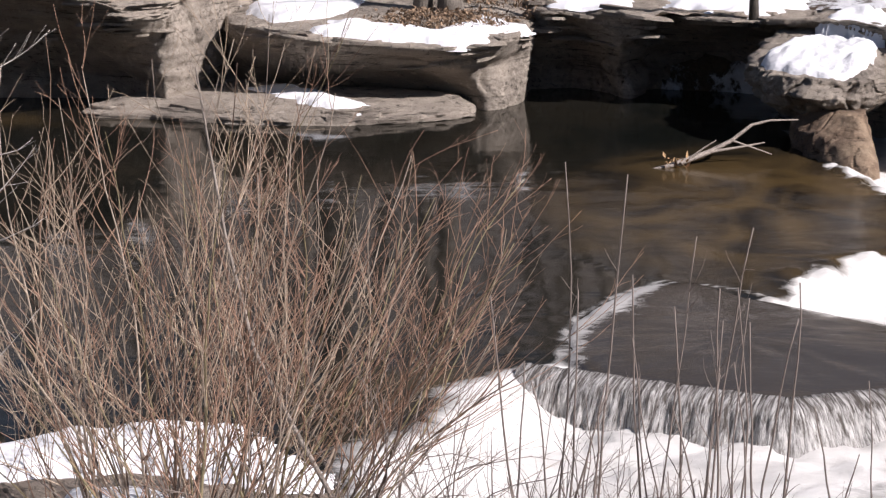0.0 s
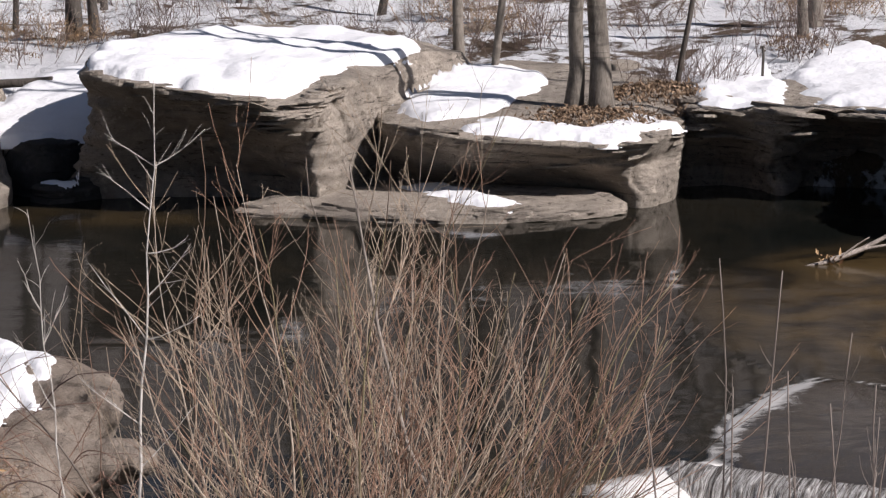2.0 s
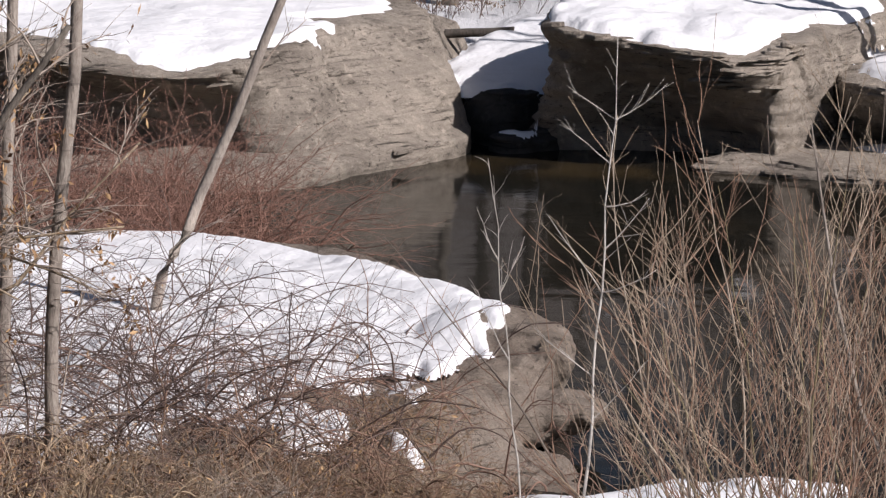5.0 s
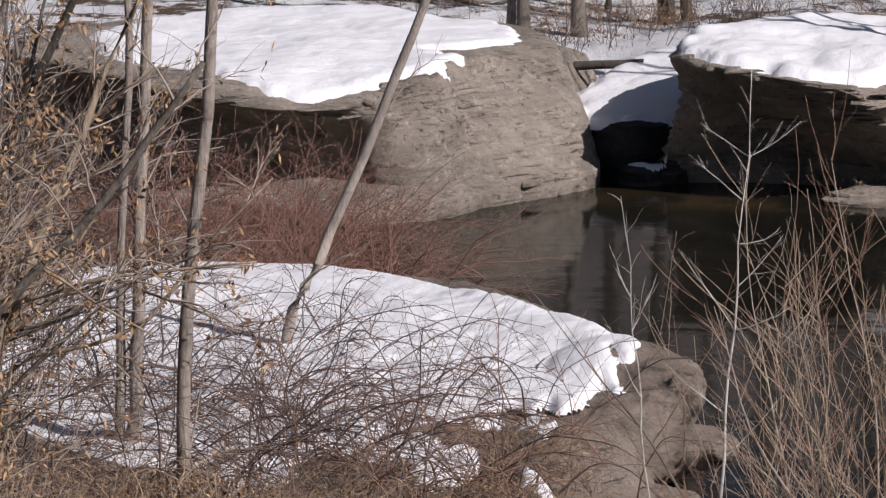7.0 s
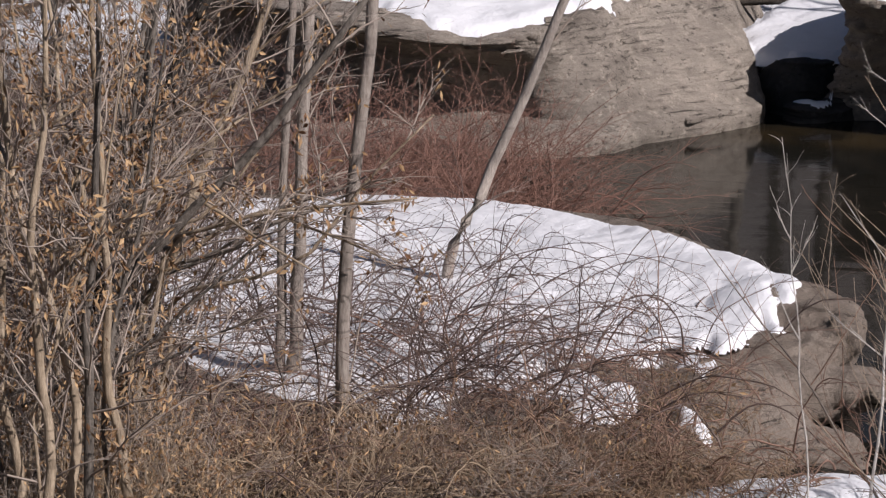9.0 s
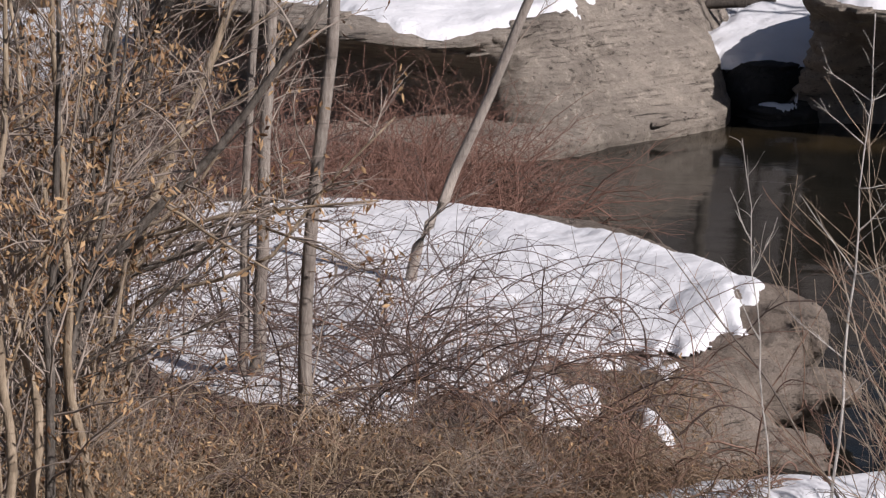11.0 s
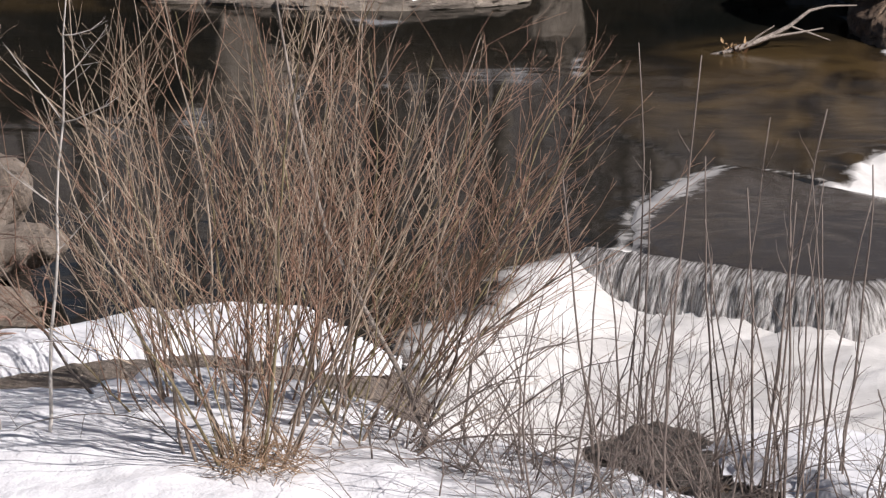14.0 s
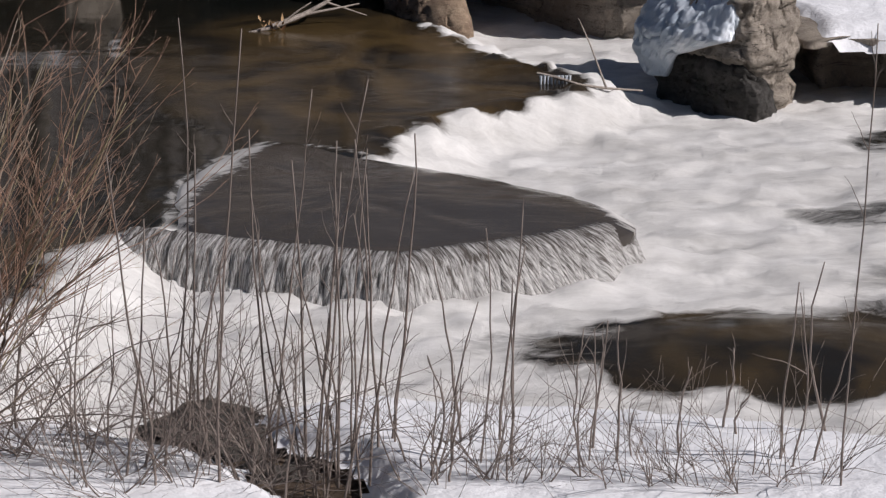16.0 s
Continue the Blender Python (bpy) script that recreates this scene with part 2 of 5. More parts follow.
def lofted(levels, n=240, steps=11, rings=14, dome=0.1, rough=0.09, ledge=0.05, seed=0, cell=1.3):
    """A rock: rings through several closed outlines, from the foot to the rim, then a domed top. Beds stand proud by turns."""
    curves = [loop_curve(l, n) for l in levels]
    rows = []
    for a, b in zip(curves, curves[1:]):
        for s in range(steps):
            rows.append(a + (b - a) * (s / steps))
    rim = curves[-1]
    rows.append(rim)
    mid = rim.mean(0)
    for r in range(1, rings):
        f = (r / rings) ** 0.85
        row = rim + (mid - rim) * f
        w = max(1, int(n * 0.45 * f))
        z = np.concatenate([rim[:, 2]] * 3)
        z = np.convolve(z, np.ones(2 * w + 1) / (2 * w + 1), "same")[n : 2 * n]
        row[:, 2] = z + (mid[2] - z) * f
        row[:, 2] += dome * (1 - (1 - f) ** 2)
        rows.append(row)
    v = np.concatenate(rows + [mid[None] + [[0, 0, dome]]])
    m_rows = len(rows)
    faces = [(r * n + i, r * n + (i + 1) % n, (r + 1) * n + (i + 1) % n, (r + 1) * n + i) for r in range(m_rows - 1) for i in range(n)]
    last = (m_rows - 1) * n
    faces += [(last + i, last + (i + 1) % n, m_rows * n) for i in range(n)]
    side = m_rows - rings
    out = v.copy()
    for j in range(len(v)):
        p = Vector(v[j])
        q = p / cell + Vector((seed * 7.3, seed * 3.1, 0))
        row = min(j // n, m_rows - 1)
        away = Vector((v[j][0] - mid[0], v[j][1] - mid[1], 0))
        away = away.normalized() if away.length > 1e-4 else Vector((0, 0, 1))
        big = noise.fractal(q, 1.0, 2.0, 4)
        if row <= side:
            tilt = p.z + 0.04 * p.x + 0.10 * noise.noise(Vector((p.x * 0.5, p.y * 0.5, seed)))
            patch = 0.25 + 0.75 * min(1, max(0, 0.5 + 2.2 * noise.noise(q * 0.8 + Vector((4, 9, 2)))))
            bed = noise.noise(Vector((q.x * 0.3, q.y * 0.3, tilt * 7.0 + seed)))
            bed = (1 if bed > 0 else -1) * min(1, abs(bed) * 7)
            leaf = noise.noise(Vector((q.x * 0.8, q.y * 0.8, tilt * 21.0)))
            leaf = (1 if leaf > 0 else -1) * min(1, abs(leaf) * 5)
            chip = noise.fractal(q * 3.7, 0.75, 2.1, 5)
            crack = max(0, 1 - abs(noise.noise(q * 1.5 + Vector((seed, 0, 5)))) * 14)
            d = away * (big * rough + (bed * ledge + leaf * ledge * 0.55) * patch + chip * rough * 0.5 - crack * rough * 0.9)
            d.z = noise.noise(q * 2.0) * rough * 0.3
        else:
            d = Vector((0, 0, big * rough * 0.6 + noise.fractal(q * 4, 0.9, 2.0, 3) * rough * 0.2))
        out[j] = v[j] + np.array(d)
    return out, faces


SURFACES, TREES = [], {}


def surface(v, f):
    v = np.array(v)
    SURFACES.append((v[:, 0].min(), v[:, 0].max(), v[:, 1].min(), v[:, 1].max(), BVHTree.FromPolygons([tuple(q) for q in v], f)))


def rest_z(x, y, low=-2.0, start=4.0):
    """The height of what lies uppermost at (x, y): rock or ground."""
    best = low
    for x0, x1, y0, y1, tree in SURFACES:
        if x0 <= x <= x1 and y0 <= y <= y1:
            hit = tree.ray_cast(Vector((x, y, start)), Vector((0, 0, -1)), 8.0)
            if hit[0] is not None:
                best = max(best, hit[0].z)
    return best


def boulder(name, levels, material, label, category="rock", parent=None, **kw):
    v, f = lofted(levels, **kw)
    surface(v, f)
    ob = link_mesh(name, v, f, material, parent)
    TREES[ob.name] = SURFACES[-1][4]
    return ob if parent else tagged(ob, label, category)


def flakes(rock, rim, lo, hi, count, seed, depth=0.4, size=(0.25, 0.8), material=None):
    """Thin beds of stone that stand out of a rock's face, each a slab of its own."""
    rng = random.Random(seed)
    tree = TREES[rock.name]
    c = loop_curve(rim, 400)
    mid = c.mean(0)
    for _ in range(count):
        i = int(400 * rng.uniform(lo, hi)) % 400
        p, q = c[i], c[(i + 3) % 400]
        t = Vector((q[0] - p[0], q[1] - p[1], 0)).normalized()
        o = Vector((t.y, -t.x, 0))
        if o.dot(Vector((p[0] - mid[0], p[1] - mid[1], 0))) < 0:
            o = -o
        z = p[2] - depth * rng.random() ** 1.4 + 0.01
        hit = tree.ray_cast(Vector((p[0], p[1], z)) + o * 1.5, -o, 4.0)[0]
        if hit is None:
            continue
        l, w, h = rng.uniform(*size), rng.uniform(0.16, 0.34), rng.uniform(0.012, 0.045)
        at = hit + o * (rng.uniform(0.01, 0.06) - w * 0.5)
        tilt = rng.gauss(0, 0.05)
        k = 9
        ring = []
        for a in range(k):
            u = 2 * math.pi * a / k
            r = rng.uniform(0.75, 1.15)
            ring.append((t * (math.cos(u) * l * 0.5 * r) + o * (math.sin(u) * w * 0.5 * r) + Vector((0, 0, tilt * math.cos(u) * l * 0.5))))
        v = [at + g for g in ring] + [at + g * 0.94 + Vector((0, 0, h)) for g in ring]
        f = [tuple(range(k - 1, -1, -1)), tuple(range(k, 2 * k))] + [(a, (a + 1) % k, k + (a + 1) % k, k + a) for a in range(k)]
        link_mesh("bed", v, f, material or rock.data.materials[0], rock, smooth=False)


def at_z(pts, z):
    return [(x, y, z) for x, y in pts]


def snow_cap(outline, label, thick=0.09, seed=0, res=0.055, ragged=0.12, soft=0.16, sag=0.10, rise=0.3):
    """Snow that lies on what is below it, thin and ragged at its edge."""
    n = 170
    c = loop_curve(outline, n)
    mid = c.mean(0)
    for i in range(n):
        q = Vector(c[i]) * 2.3 + Vector((seed * 5.0, 0, 0))
        way = c[i] - mid
        way[2] = 0
        c[i] += way / (np.linalg.norm(way) + 1e-6) * 1.25 * ragged * noise.fractal(q, 0.6, 2.2, 6)
    plane = np.linalg.lstsq(np.c_[c[:, :2], np.ones(n)], c[:, 2], rcond=None)[0]
    xs = np.arange(c[:, 0].min() - res, c[:, 0].max() + 2 * res, res)
    ys = np.arange(c[:, 1].min() - res, c[:, 1].max() + 2 * res, res * 1.5)
    X, Y = np.meshgrid(xs, ys)
    d, inside = np.full(X.shape, 99.0), np.zeros(X.shape, bool)
    for (ax, ay, _), (bx, by, _) in zip(c, np.roll(c, -1, 0)):
        u = np.clip(((X - ax) * (bx - ax) + (Y - ay) * (by - ay)) / ((bx - ax) ** 2 + (by - ay) ** 2 + 1e-12), 0, 1)
        d = np.minimum(d, np.hypot(X - ax - u * (bx - ax), Y - ay - u * (by - ay)))
        inside ^= ((ay > Y) != (by > Y)) & (X < (bx - ax) * (Y - ay) / (by - ay + 1e-12) + ax)
    d = np.where(inside, d, -d)
    Z = np.zeros(X.shape)
    use = d > -2.2 * res
    for r, k in zip(*np.nonzero(use)):
        x, y = X[r, k], Y[r, k]
        floor = plane[0] * x + plane[1] * y + plane[2]
        lump = noise.fractal(Vector((x * 1.2, y * 1.2, seed)), 1.0, 2.0, 4)
        f = min(1, max(0, (d[r, k] + 0.03) / soft))
        Z[r, k] = min(max(rest_z(x, y, start=floor + rise + 0.05), floor - sag), floor + rise) - 0.03 + (thick + 0.03) * f * (2 - f) + 0.035 * lump * f
    w = len(xs)
    ids = np.arange(X.size).reshape(X.shape)
    cells = use[:-1, :-1] & use[1:, :-1] & use[:-1, 1:] & use[1:, 1:] & ((d[:-1, :-1] > -res) | (d[1:, 1:] > -res))
    tall = np.maximum.reduce([Z[:-1, :-1], Z[1:, :-1], Z[:-1, 1:], Z[1:, 1:]]) - np.minimum.reduce([Z[:-1, :-1], Z[1:, :-1], Z[:-1, 1:], Z[1:, 1:]])
    cells &= tall < 0.42
    faces = [(ids[r, k], ids[r, k + 1], ids[r + 1, k + 1], ids[r + 1, k]) for r, k in zip(*np.nonzero(cells))]
    faces = [tuple(int(q) for q in f) for f in faces]
    used = sorted({q for f in faces for q in f})
    back = {q: i for i, q in enumerate(used)}
    v = np.stack([X, Y, Z], -1).reshape(-1, 3)[used]
    ob = link_mesh("snow_patch", v, [tuple(back[q] for q in f) for f in faces], SNOW)
    return tagged(ob, label, "snow")


def tubes(lines, sides=4):
    """Tapered round rods along lines of (x, y, z, radius): vertices and faces."""
    ang = np.arange(sides) * 2 * np.pi / sides
    verts, faces, base = [], [], 0
    for line in lines:
        p = np.array(line, float)
        d = np.gradient(p[:, :3], axis=0)
        d /= np.linalg.norm(d, axis=1)[:, None] + 1e-9
        ref = np.where(np.abs(d[:, 2:3]) > 0.9, [[1.0, 0, 0]], [[0, 0, 1.0]])
        a = np.cross(d, ref)
        a /= np.linalg.norm(a, axis=1)[:, None] + 1e-9
        b = np.cross(d, a)
        ring = p[:, None, :3] + p[:, None, 3:4] * (a[:, None] * np.cos(ang)[None, :, None] + b[:, None] * np.sin(ang)[None, :, None])
        verts.append(ring.reshape(-1, 3))
        k = len(p)
        for r in range(k - 1):
            for i in range(sides):
                j = (i + 1) % sides
                faces.append((base + r * sides + i, base + r * sides + j, base + (r + 1) * sides + j, base + (r + 1) * sides + i))
        faces.append(tuple(base + (k - 1) * sides + i for i in range(sides)))
        base += k * sides
    return np.concatenate(verts), faces


def rod(rng, start, way, length, r0, r1, steps=7, wander=0.12, droop=0.0):
    """One crooked twig: a list of (x, y, z, radius)."""
    p, d = Vector(start), Vector(way).normalized()
    out = [(*p, r0)]
    for s in range(steps):
        d = (d + Vector((rng.gauss(0, wander), rng.gauss(0, wander), rng.gauss(0, wander) - droop))).normalized()
        p = p + d * (length / steps)
        out.append((*p, r0 + (r1 - r0) * (s + 1) / steps))
    return out


def side_twigs(rng, line, count, length, r, spread=0.7, first=0.3, steps=4, droop=0.0, lift=0.25):
    out = []
    for _ in range(count):
        f = first + (1 - first) * rng.random()
        i = min(len(line) - 2, int(f * (len(line) - 1)))
        a, b = Vector(line[i][:3]), Vector(line[i + 1][:3])
        w = (b - a).normalized()
        w = (w + spread * Vector((rng.gauss(0, 1), rng.gauss(0, 1), rng.gauss(0, 0.6) + lift))).normalized()
        l = length * (0.4 + 0.8 * rng.random()) * (1.15 - 0.7 * f)
        out.append(rod(rng, a + (b - a) * rng.random(), w, l, min(r, line[i][3] * 0.8), r * 0.3, steps, 0.13, droop))
    return out


def mesh_of(name, lines, material, parent=None, label="", sides=4):
    v, f = tubes(lines, sides)
    return link_mesh(name, v, f, material, parent, label)


def thing(name, at, label, category, group="", kind=""):
    ob = new(name)
    ob.location = at
    return tagged(ob, label, category, group, kind)


def under(ob, top):
    """Makes ob a part of top, leaving it where it is."""
    ob.parent = top
    ob.matrix_parent_inverse = Matrix.Translation(top.location).inverted()
    return ob

# ---- ground, one sheet ----
NEAR_X = [-90, -14, -11.5, -10, -8.5, -7, -5, -4.2, -3.6, -2, -1, -0.3, 0.3, 1.5, 3, 5, 8, 90]
NEAR_Y = [45, 37, 34, 31, 28.0, 26.0, 23.5, 21.3, 21.0, 21.2, 20.7, 19.4, 19.0, 19.1, 18.8, 17.8, 16, 10]
FAR_X = [-90, -14, -12, -7.5, -6.8, -5.9, -3, 1, 3.5, 6.3, 7.4, 9, 90]
FAR_Y = [38, 38, 38.5, 40, 38.0, 38.3, 40, 39, 38.3, 36.5, 33.6, 33.2, 30]


def smooth(a, b, x):
    f = np.clip((x - a) / (b - a), 0, 1)
    return f * f * (3 - 2 * f)


def ground_z(x, y):
    yn, yf = np.interp(x, NEAR_X, NEAR_Y), np.interp(x, FAR_X, FAR_Y)
    bed = -0.95
    near = bed + (np.interp(x, [-0.6, 0.4, 2.6, 4.0], [1.15, 0.93, 0.93, 1.1]) + 0.02 * np.clip(yn - y, 0, 40)) * smooth(0.7, -0.3, y - yn) + 0.23 * np.clip(16.5 - y, 0, 16.5)
    top = np.interp(x, [-90, -7, -5.8, 5.5, 7.6, 90], [1.0, 0.5, 0.6, 0.95, -0.15, -0.1])
    far = bed + (top - bed) * smooth(-0.1, 0.5, y - yf) + 0.45 * smooth(0, 4, y - yf) * (x < 6) + 0.035 * np.clip(y - yf - 3, 0, 40) + 0.30 * np.clip(y - 62, 0, 120)
    return np.maximum(near, far)


def spread(stops):
    """Grid lines that stand closer where the place is seen."""
    out = [stops[0][0]]
    for (a, _), (b, step) in zip(stops, stops[1:]):
        out += list(np.linspace(a, b, max(1, round((b - a) / step)) + 1)[1:])
    return np.array(out)


def sheet(name, xs, ys, z, material):
    X, Y = np.meshgrid(xs, ys)
    v = np.stack([X, Y, z(X, Y)], -1).reshape(-1, 3)
    w = len(xs)
    faces = [(r * w + c, r * w + c + 1, (r + 1) * w + c + 1, (r + 1) * w + c) for r in range(len(ys) - 1) for c in range(w - 1)]
    return link_mesh(name, v, faces, material), X, Y


def lumpy(x, y):
    z = ground_z(x, y)
    rough = np.array([noise.fractal(Vector((a * 0.8, b * 0.8, 3.0)), 1.0, 2.0, 4) for a, b in zip(x.ravel(), y.ravel())]).reshape(x.shape)
    return z + rough * 0.09


xs = spread([(-900, 0), (-120, 60), (-40, 8), (-15, 1.2), (11, 0.22), (40, 2), (120, 10), (900, 60)])
ys = spread([(-300, 0), (-20, 40), (14, 2), (58, 0.25), (110, 2), (300, 12), (1500, 100)])
ground, X, Y = sheet("ground", xs, ys, lumpy, GROUND)
gv = np.empty(len(ground.data.vertices) * 3)
ground.data.vertices.foreach_get('co', gv)
gv = gv.reshape(X.shape[0], X.shape[1], 3)[(ys > 14) & (ys < 48)][:, (xs > -16) & (xs < 12)]
hh, ww = gv.shape[:2]
surface(gv.reshape(-1, 3), [(r * ww + c, r * ww + c + 1, (r + 1) * ww + c + 1, (r + 1) * ww + c) for r in range(hh - 1) for c in range(ww - 1)])
tagged(ground, "river banks with patchy old snow over brown leaf litter", "ground", kind="structure")
a = ground.data.attributes.new("snow", "FLOAT", "POINT")
near_side = Y < np.interp(X, NEAR_X, NEAR_Y) + 1.0
a.data.foreach_set("value", np.where(near_side, 0.0, 1.0 - 0.75 * smooth(60, 72, Y)).ravel())

# ---- water ----
LIP_Y = [16, 19, 21, 22.3, 24.3, 25.5, 27.5, 28.3, 28.9, 29.15, 29.65, 30.2, 30.6, 31.2, 32.2, 33.3, 34.4, 60]
LIP_X = [-1, -0.7, -0.55, -0.4, 0.3, 1.6, 2.75, 3.1, 3.45, 3.95, 4.6, 5.1, 5.15, 4.78, 4.3, 4.05, 3.8, 3.7]
DROP = 0.37
FALL_EDGE = [(0.55, 24.5), (0.96, 24.3), (1.5, 23.95), (2.05, 23.65), (2.45, 23.45), (2.6, 23.38), (2.8, 23.5), (3.4, 23.72), (4.15, 24.08), (4.45, 24.45), (4.5, 24.8)]
HUMP_EDGE = [(0.95, 24.7), (0.98, 25.6), (1.1, 26.4), (1.45, 27.2), (1.95, 27.9), (2.3, 27.7), (2.8, 27.3)]


def past_lip(x, y):
    return x - np.interp(y, LIP_Y, LIP_X)


def mound(x, y, cx, cy, rx, ry):
    return np.clip(1 - ((x - cx) / rx) ** 2 - ((y - cy) / ry) ** 2, 0, 1)


def ragged(x, y, amp, freq, seed):
    n = np.array([noise.fractal(Vector((a * freq, b * freq, seed)), 0.9, 2.1, 4) for a, b in zip(x.ravel(), y.ravel())]).reshape(x.shape)
    return n * amp


def water_foam(x, y):
    low = smooth(25.2, 24.0, y)
    s = past_lip(x, y) + ragged(x, y, 0.30, 2.3, 4.0) * (1 - 0.75 * low) + ragged(x, y, 0.25, 0.8, 7.0) * low
    f = smooth(-0.08 - 0.45 * low, 0.3 + 0.05 * low, s)
    f = f * (1 - 0.97 * smooth(0.0, 0.6, mound(x + ragged(x, y, 0.55, 0.9, 6.0), y + ragged(x, y, 0.4, 1.1, 8.0), 5.2, 21.85, 2.3, 1.4)))
    f = f * (1 - 0.45 * smooth(0, 0.5, mound(x + ragged(x, y, 0.5, 0.8, 3.0), y, 7.4, 26.0, 1.5, 0.5)))
    f = f * (1 - 0.6 * smooth(0, 0.6, mound(x + ragged(x, y, 0.5, 0.8, 5.0), y, 8.2, 28.9, 1.2, 0.7)))
    f = f * (1 - 0.35 * smooth(0, 0.5, mound(x, y, 7.0, 23.3, 1.2, 1.2)))
    d = np.full(x.shape, 9.0)
    for (ax, ay), (bx, by) in zip(HUMP_EDGE, HUMP_EDGE[1:]):
        u = np.clip(((x - ax) * (bx - ax) + (y - ay) * (by - ay)) / ((bx - ax) ** 2 + (by - ay) ** 2), 0, 1)
        d = np.minimum(d, np.hypot(x - ax - u * (bx - ax), y - ay - u * (by - ay)))
    f = np.maximum(f, 0.16 * mound(x, y, 2.2, 29.8, 1.6, 4.2) * (s < 0))
    f = np.maximum(f, 0.6 * np.exp(-((d / 0.07) ** 2)))
    return f * (1 - 0.25 * smooth(7, 10, x))


def water_z(x, y):
    s = past_lip(x, y)
    z = -DROP * smooth(-0.1, 1.0, s) + 0.10 * mound(x, y, 4.75, 21.9, 1.7, 1.2)
    f = water_foam(x, y)
    n = np.array([noise.fractal(Vector((a * 1.6, b * 2.2, 9.0)), 0.9, 2.1, 5) for a, b in zip(x.ravel(), y.ravel())]).reshape(x.shape)
    d = np.full(x.shape, 9.0)
    for (ax, ay), (bx, by) in zip(FALL_EDGE, FALL_EDGE[1:]):
        u = np.clip(((x - ax) * (bx - ax) + (y - ay) * (by - ay)) / ((bx - ax) ** 2 + (by - ay) ** 2), 0, 1)
        d = np.minimum(d, np.hypot(x - ax - u * (bx - ax), y - ay - u * (by - ay)))
    z = z + (0.05 + 0.05 * n) * np.exp(-((np.maximum(d - 0.22, 0) / 0.3) ** 2)) * smooth(0.1, 0.6, s)
    spray = np.array([noise.fractal(Vector((a * 4.5, b * 4.5, 1.0)), 0.7, 2.2, 5) for a, b in zip(x.ravel(), y.ravel())]).reshape(x.shape)
    z = z + np.clip(spray, -0.1, 1) * 0.11 * np.exp(-(((s - 0.28) / 0.3) ** 2)) * smooth(26, 28, y) + 0.03 * spray * smooth(0.2, 0.6, s) * f
    return z + n * (0.003 + 0.05 * np.clip(f, 0, 1) * smooth(0, 0.3, s)) + 0.03 * f * (s > 0)


river, X, Y = sheet("water", spread([(-16, 0), (-4, 0.3), (9, 0.085), (16, 0.4)]), spread([(15.5, 0), (34, 0.085), (43, 0.3)]), water_z, WATER)
tagged(river, "dark peaty river breaking into white rapids", "river", kind="structure")
a = river.data.attributes.new("foam", "FLOAT", "POINT")
a.data.foreach_set("value", water_foam(X, Y).ravel())
shallow = np.sqrt(mound(X, Y, 3.2, 31.0, 2.4, 3.8)) * 0.85 + mound(X, Y, -0.1, 23.2, 1.2, 1.6) * 0.6 + 0.5 * np.sqrt(mound(X, Y, 5.1, 21.9, 2.4, 1.6)) + 0.35 * mound(X, Y, -5.5, 36.6, 2.5, 0.9)
a = river.data.attributes.new("shallow", "FLOAT", "POINT")
a.data.foreach_set("value", np.clip(shallow, 0, 1).ravel())

# ---- rocks of the far shore ----
CLIFF_FOOT = [(-6.82, 37.45), (-7.65, 35.8), (-8.0, 34.8), (-8.6, 34.25), (-9.3, 34.0), (-10.3, 34.3), (-12, 34.8), (-14, 37), (-13.5, 41), (-10, 43), (-7.7, 42.5), (-7.3, 39.6)]
CLIFF_HOLLOW = [(-6.92, 37.65), (-7.75, 36.2), (-8.15, 35.2), (-8.8, 35.1), (-9.5, 35.6), (-10.5, 35.8), (-12, 36.0), (-14, 37), (-13.5, 41), (-10, 43), (-7.7, 42.5), (-7.35, 39.6)]
rock_cliff = boulder("rock_cliff", [
    at_z(CLIFF_FOOT, -0.9), at_z(CLIFF_FOOT, 0.2), at_z(CLIFF_HOLLOW, 0.3),
    [(-7.17, 37.95, 0.9), (-8.0, 36.7, 0.95), (-8.35, 35.7, 0.9), (-8.9, 35.3, 0.85), (-9.5, 35.5, 0.85), (-10.5, 35.6, 0.9), (-12, 35.8, 1.0), (-14, 37, 1.0), (-13.5, 41, 1), (-10, 43, 1), (-7.9, 42.2, 1), (-7.75, 40, 1)],
    [(-7.62, 38.7, 1.35), (-8.3, 37.3, 1.5), (-8.6, 36.3, 1.42), (-9.0, 35.0, 1.26), (-9.5, 34.5, 1.2), (-10.4, 34.1, 1.32), (-11.6, 34.4, 1.5), (-13.5, 36, 1.6), (-13.5, 39, 1.6), (-11, 41.5, 1.58), (-9, 41.2, 1.5), (-7.95, 39.9, 1.5)],
], STONE, "grey layered sandstone cliff block rising from the water", seed=1, dome=0.05, n=300, steps=10, rough=0.06, ledge=0.022)
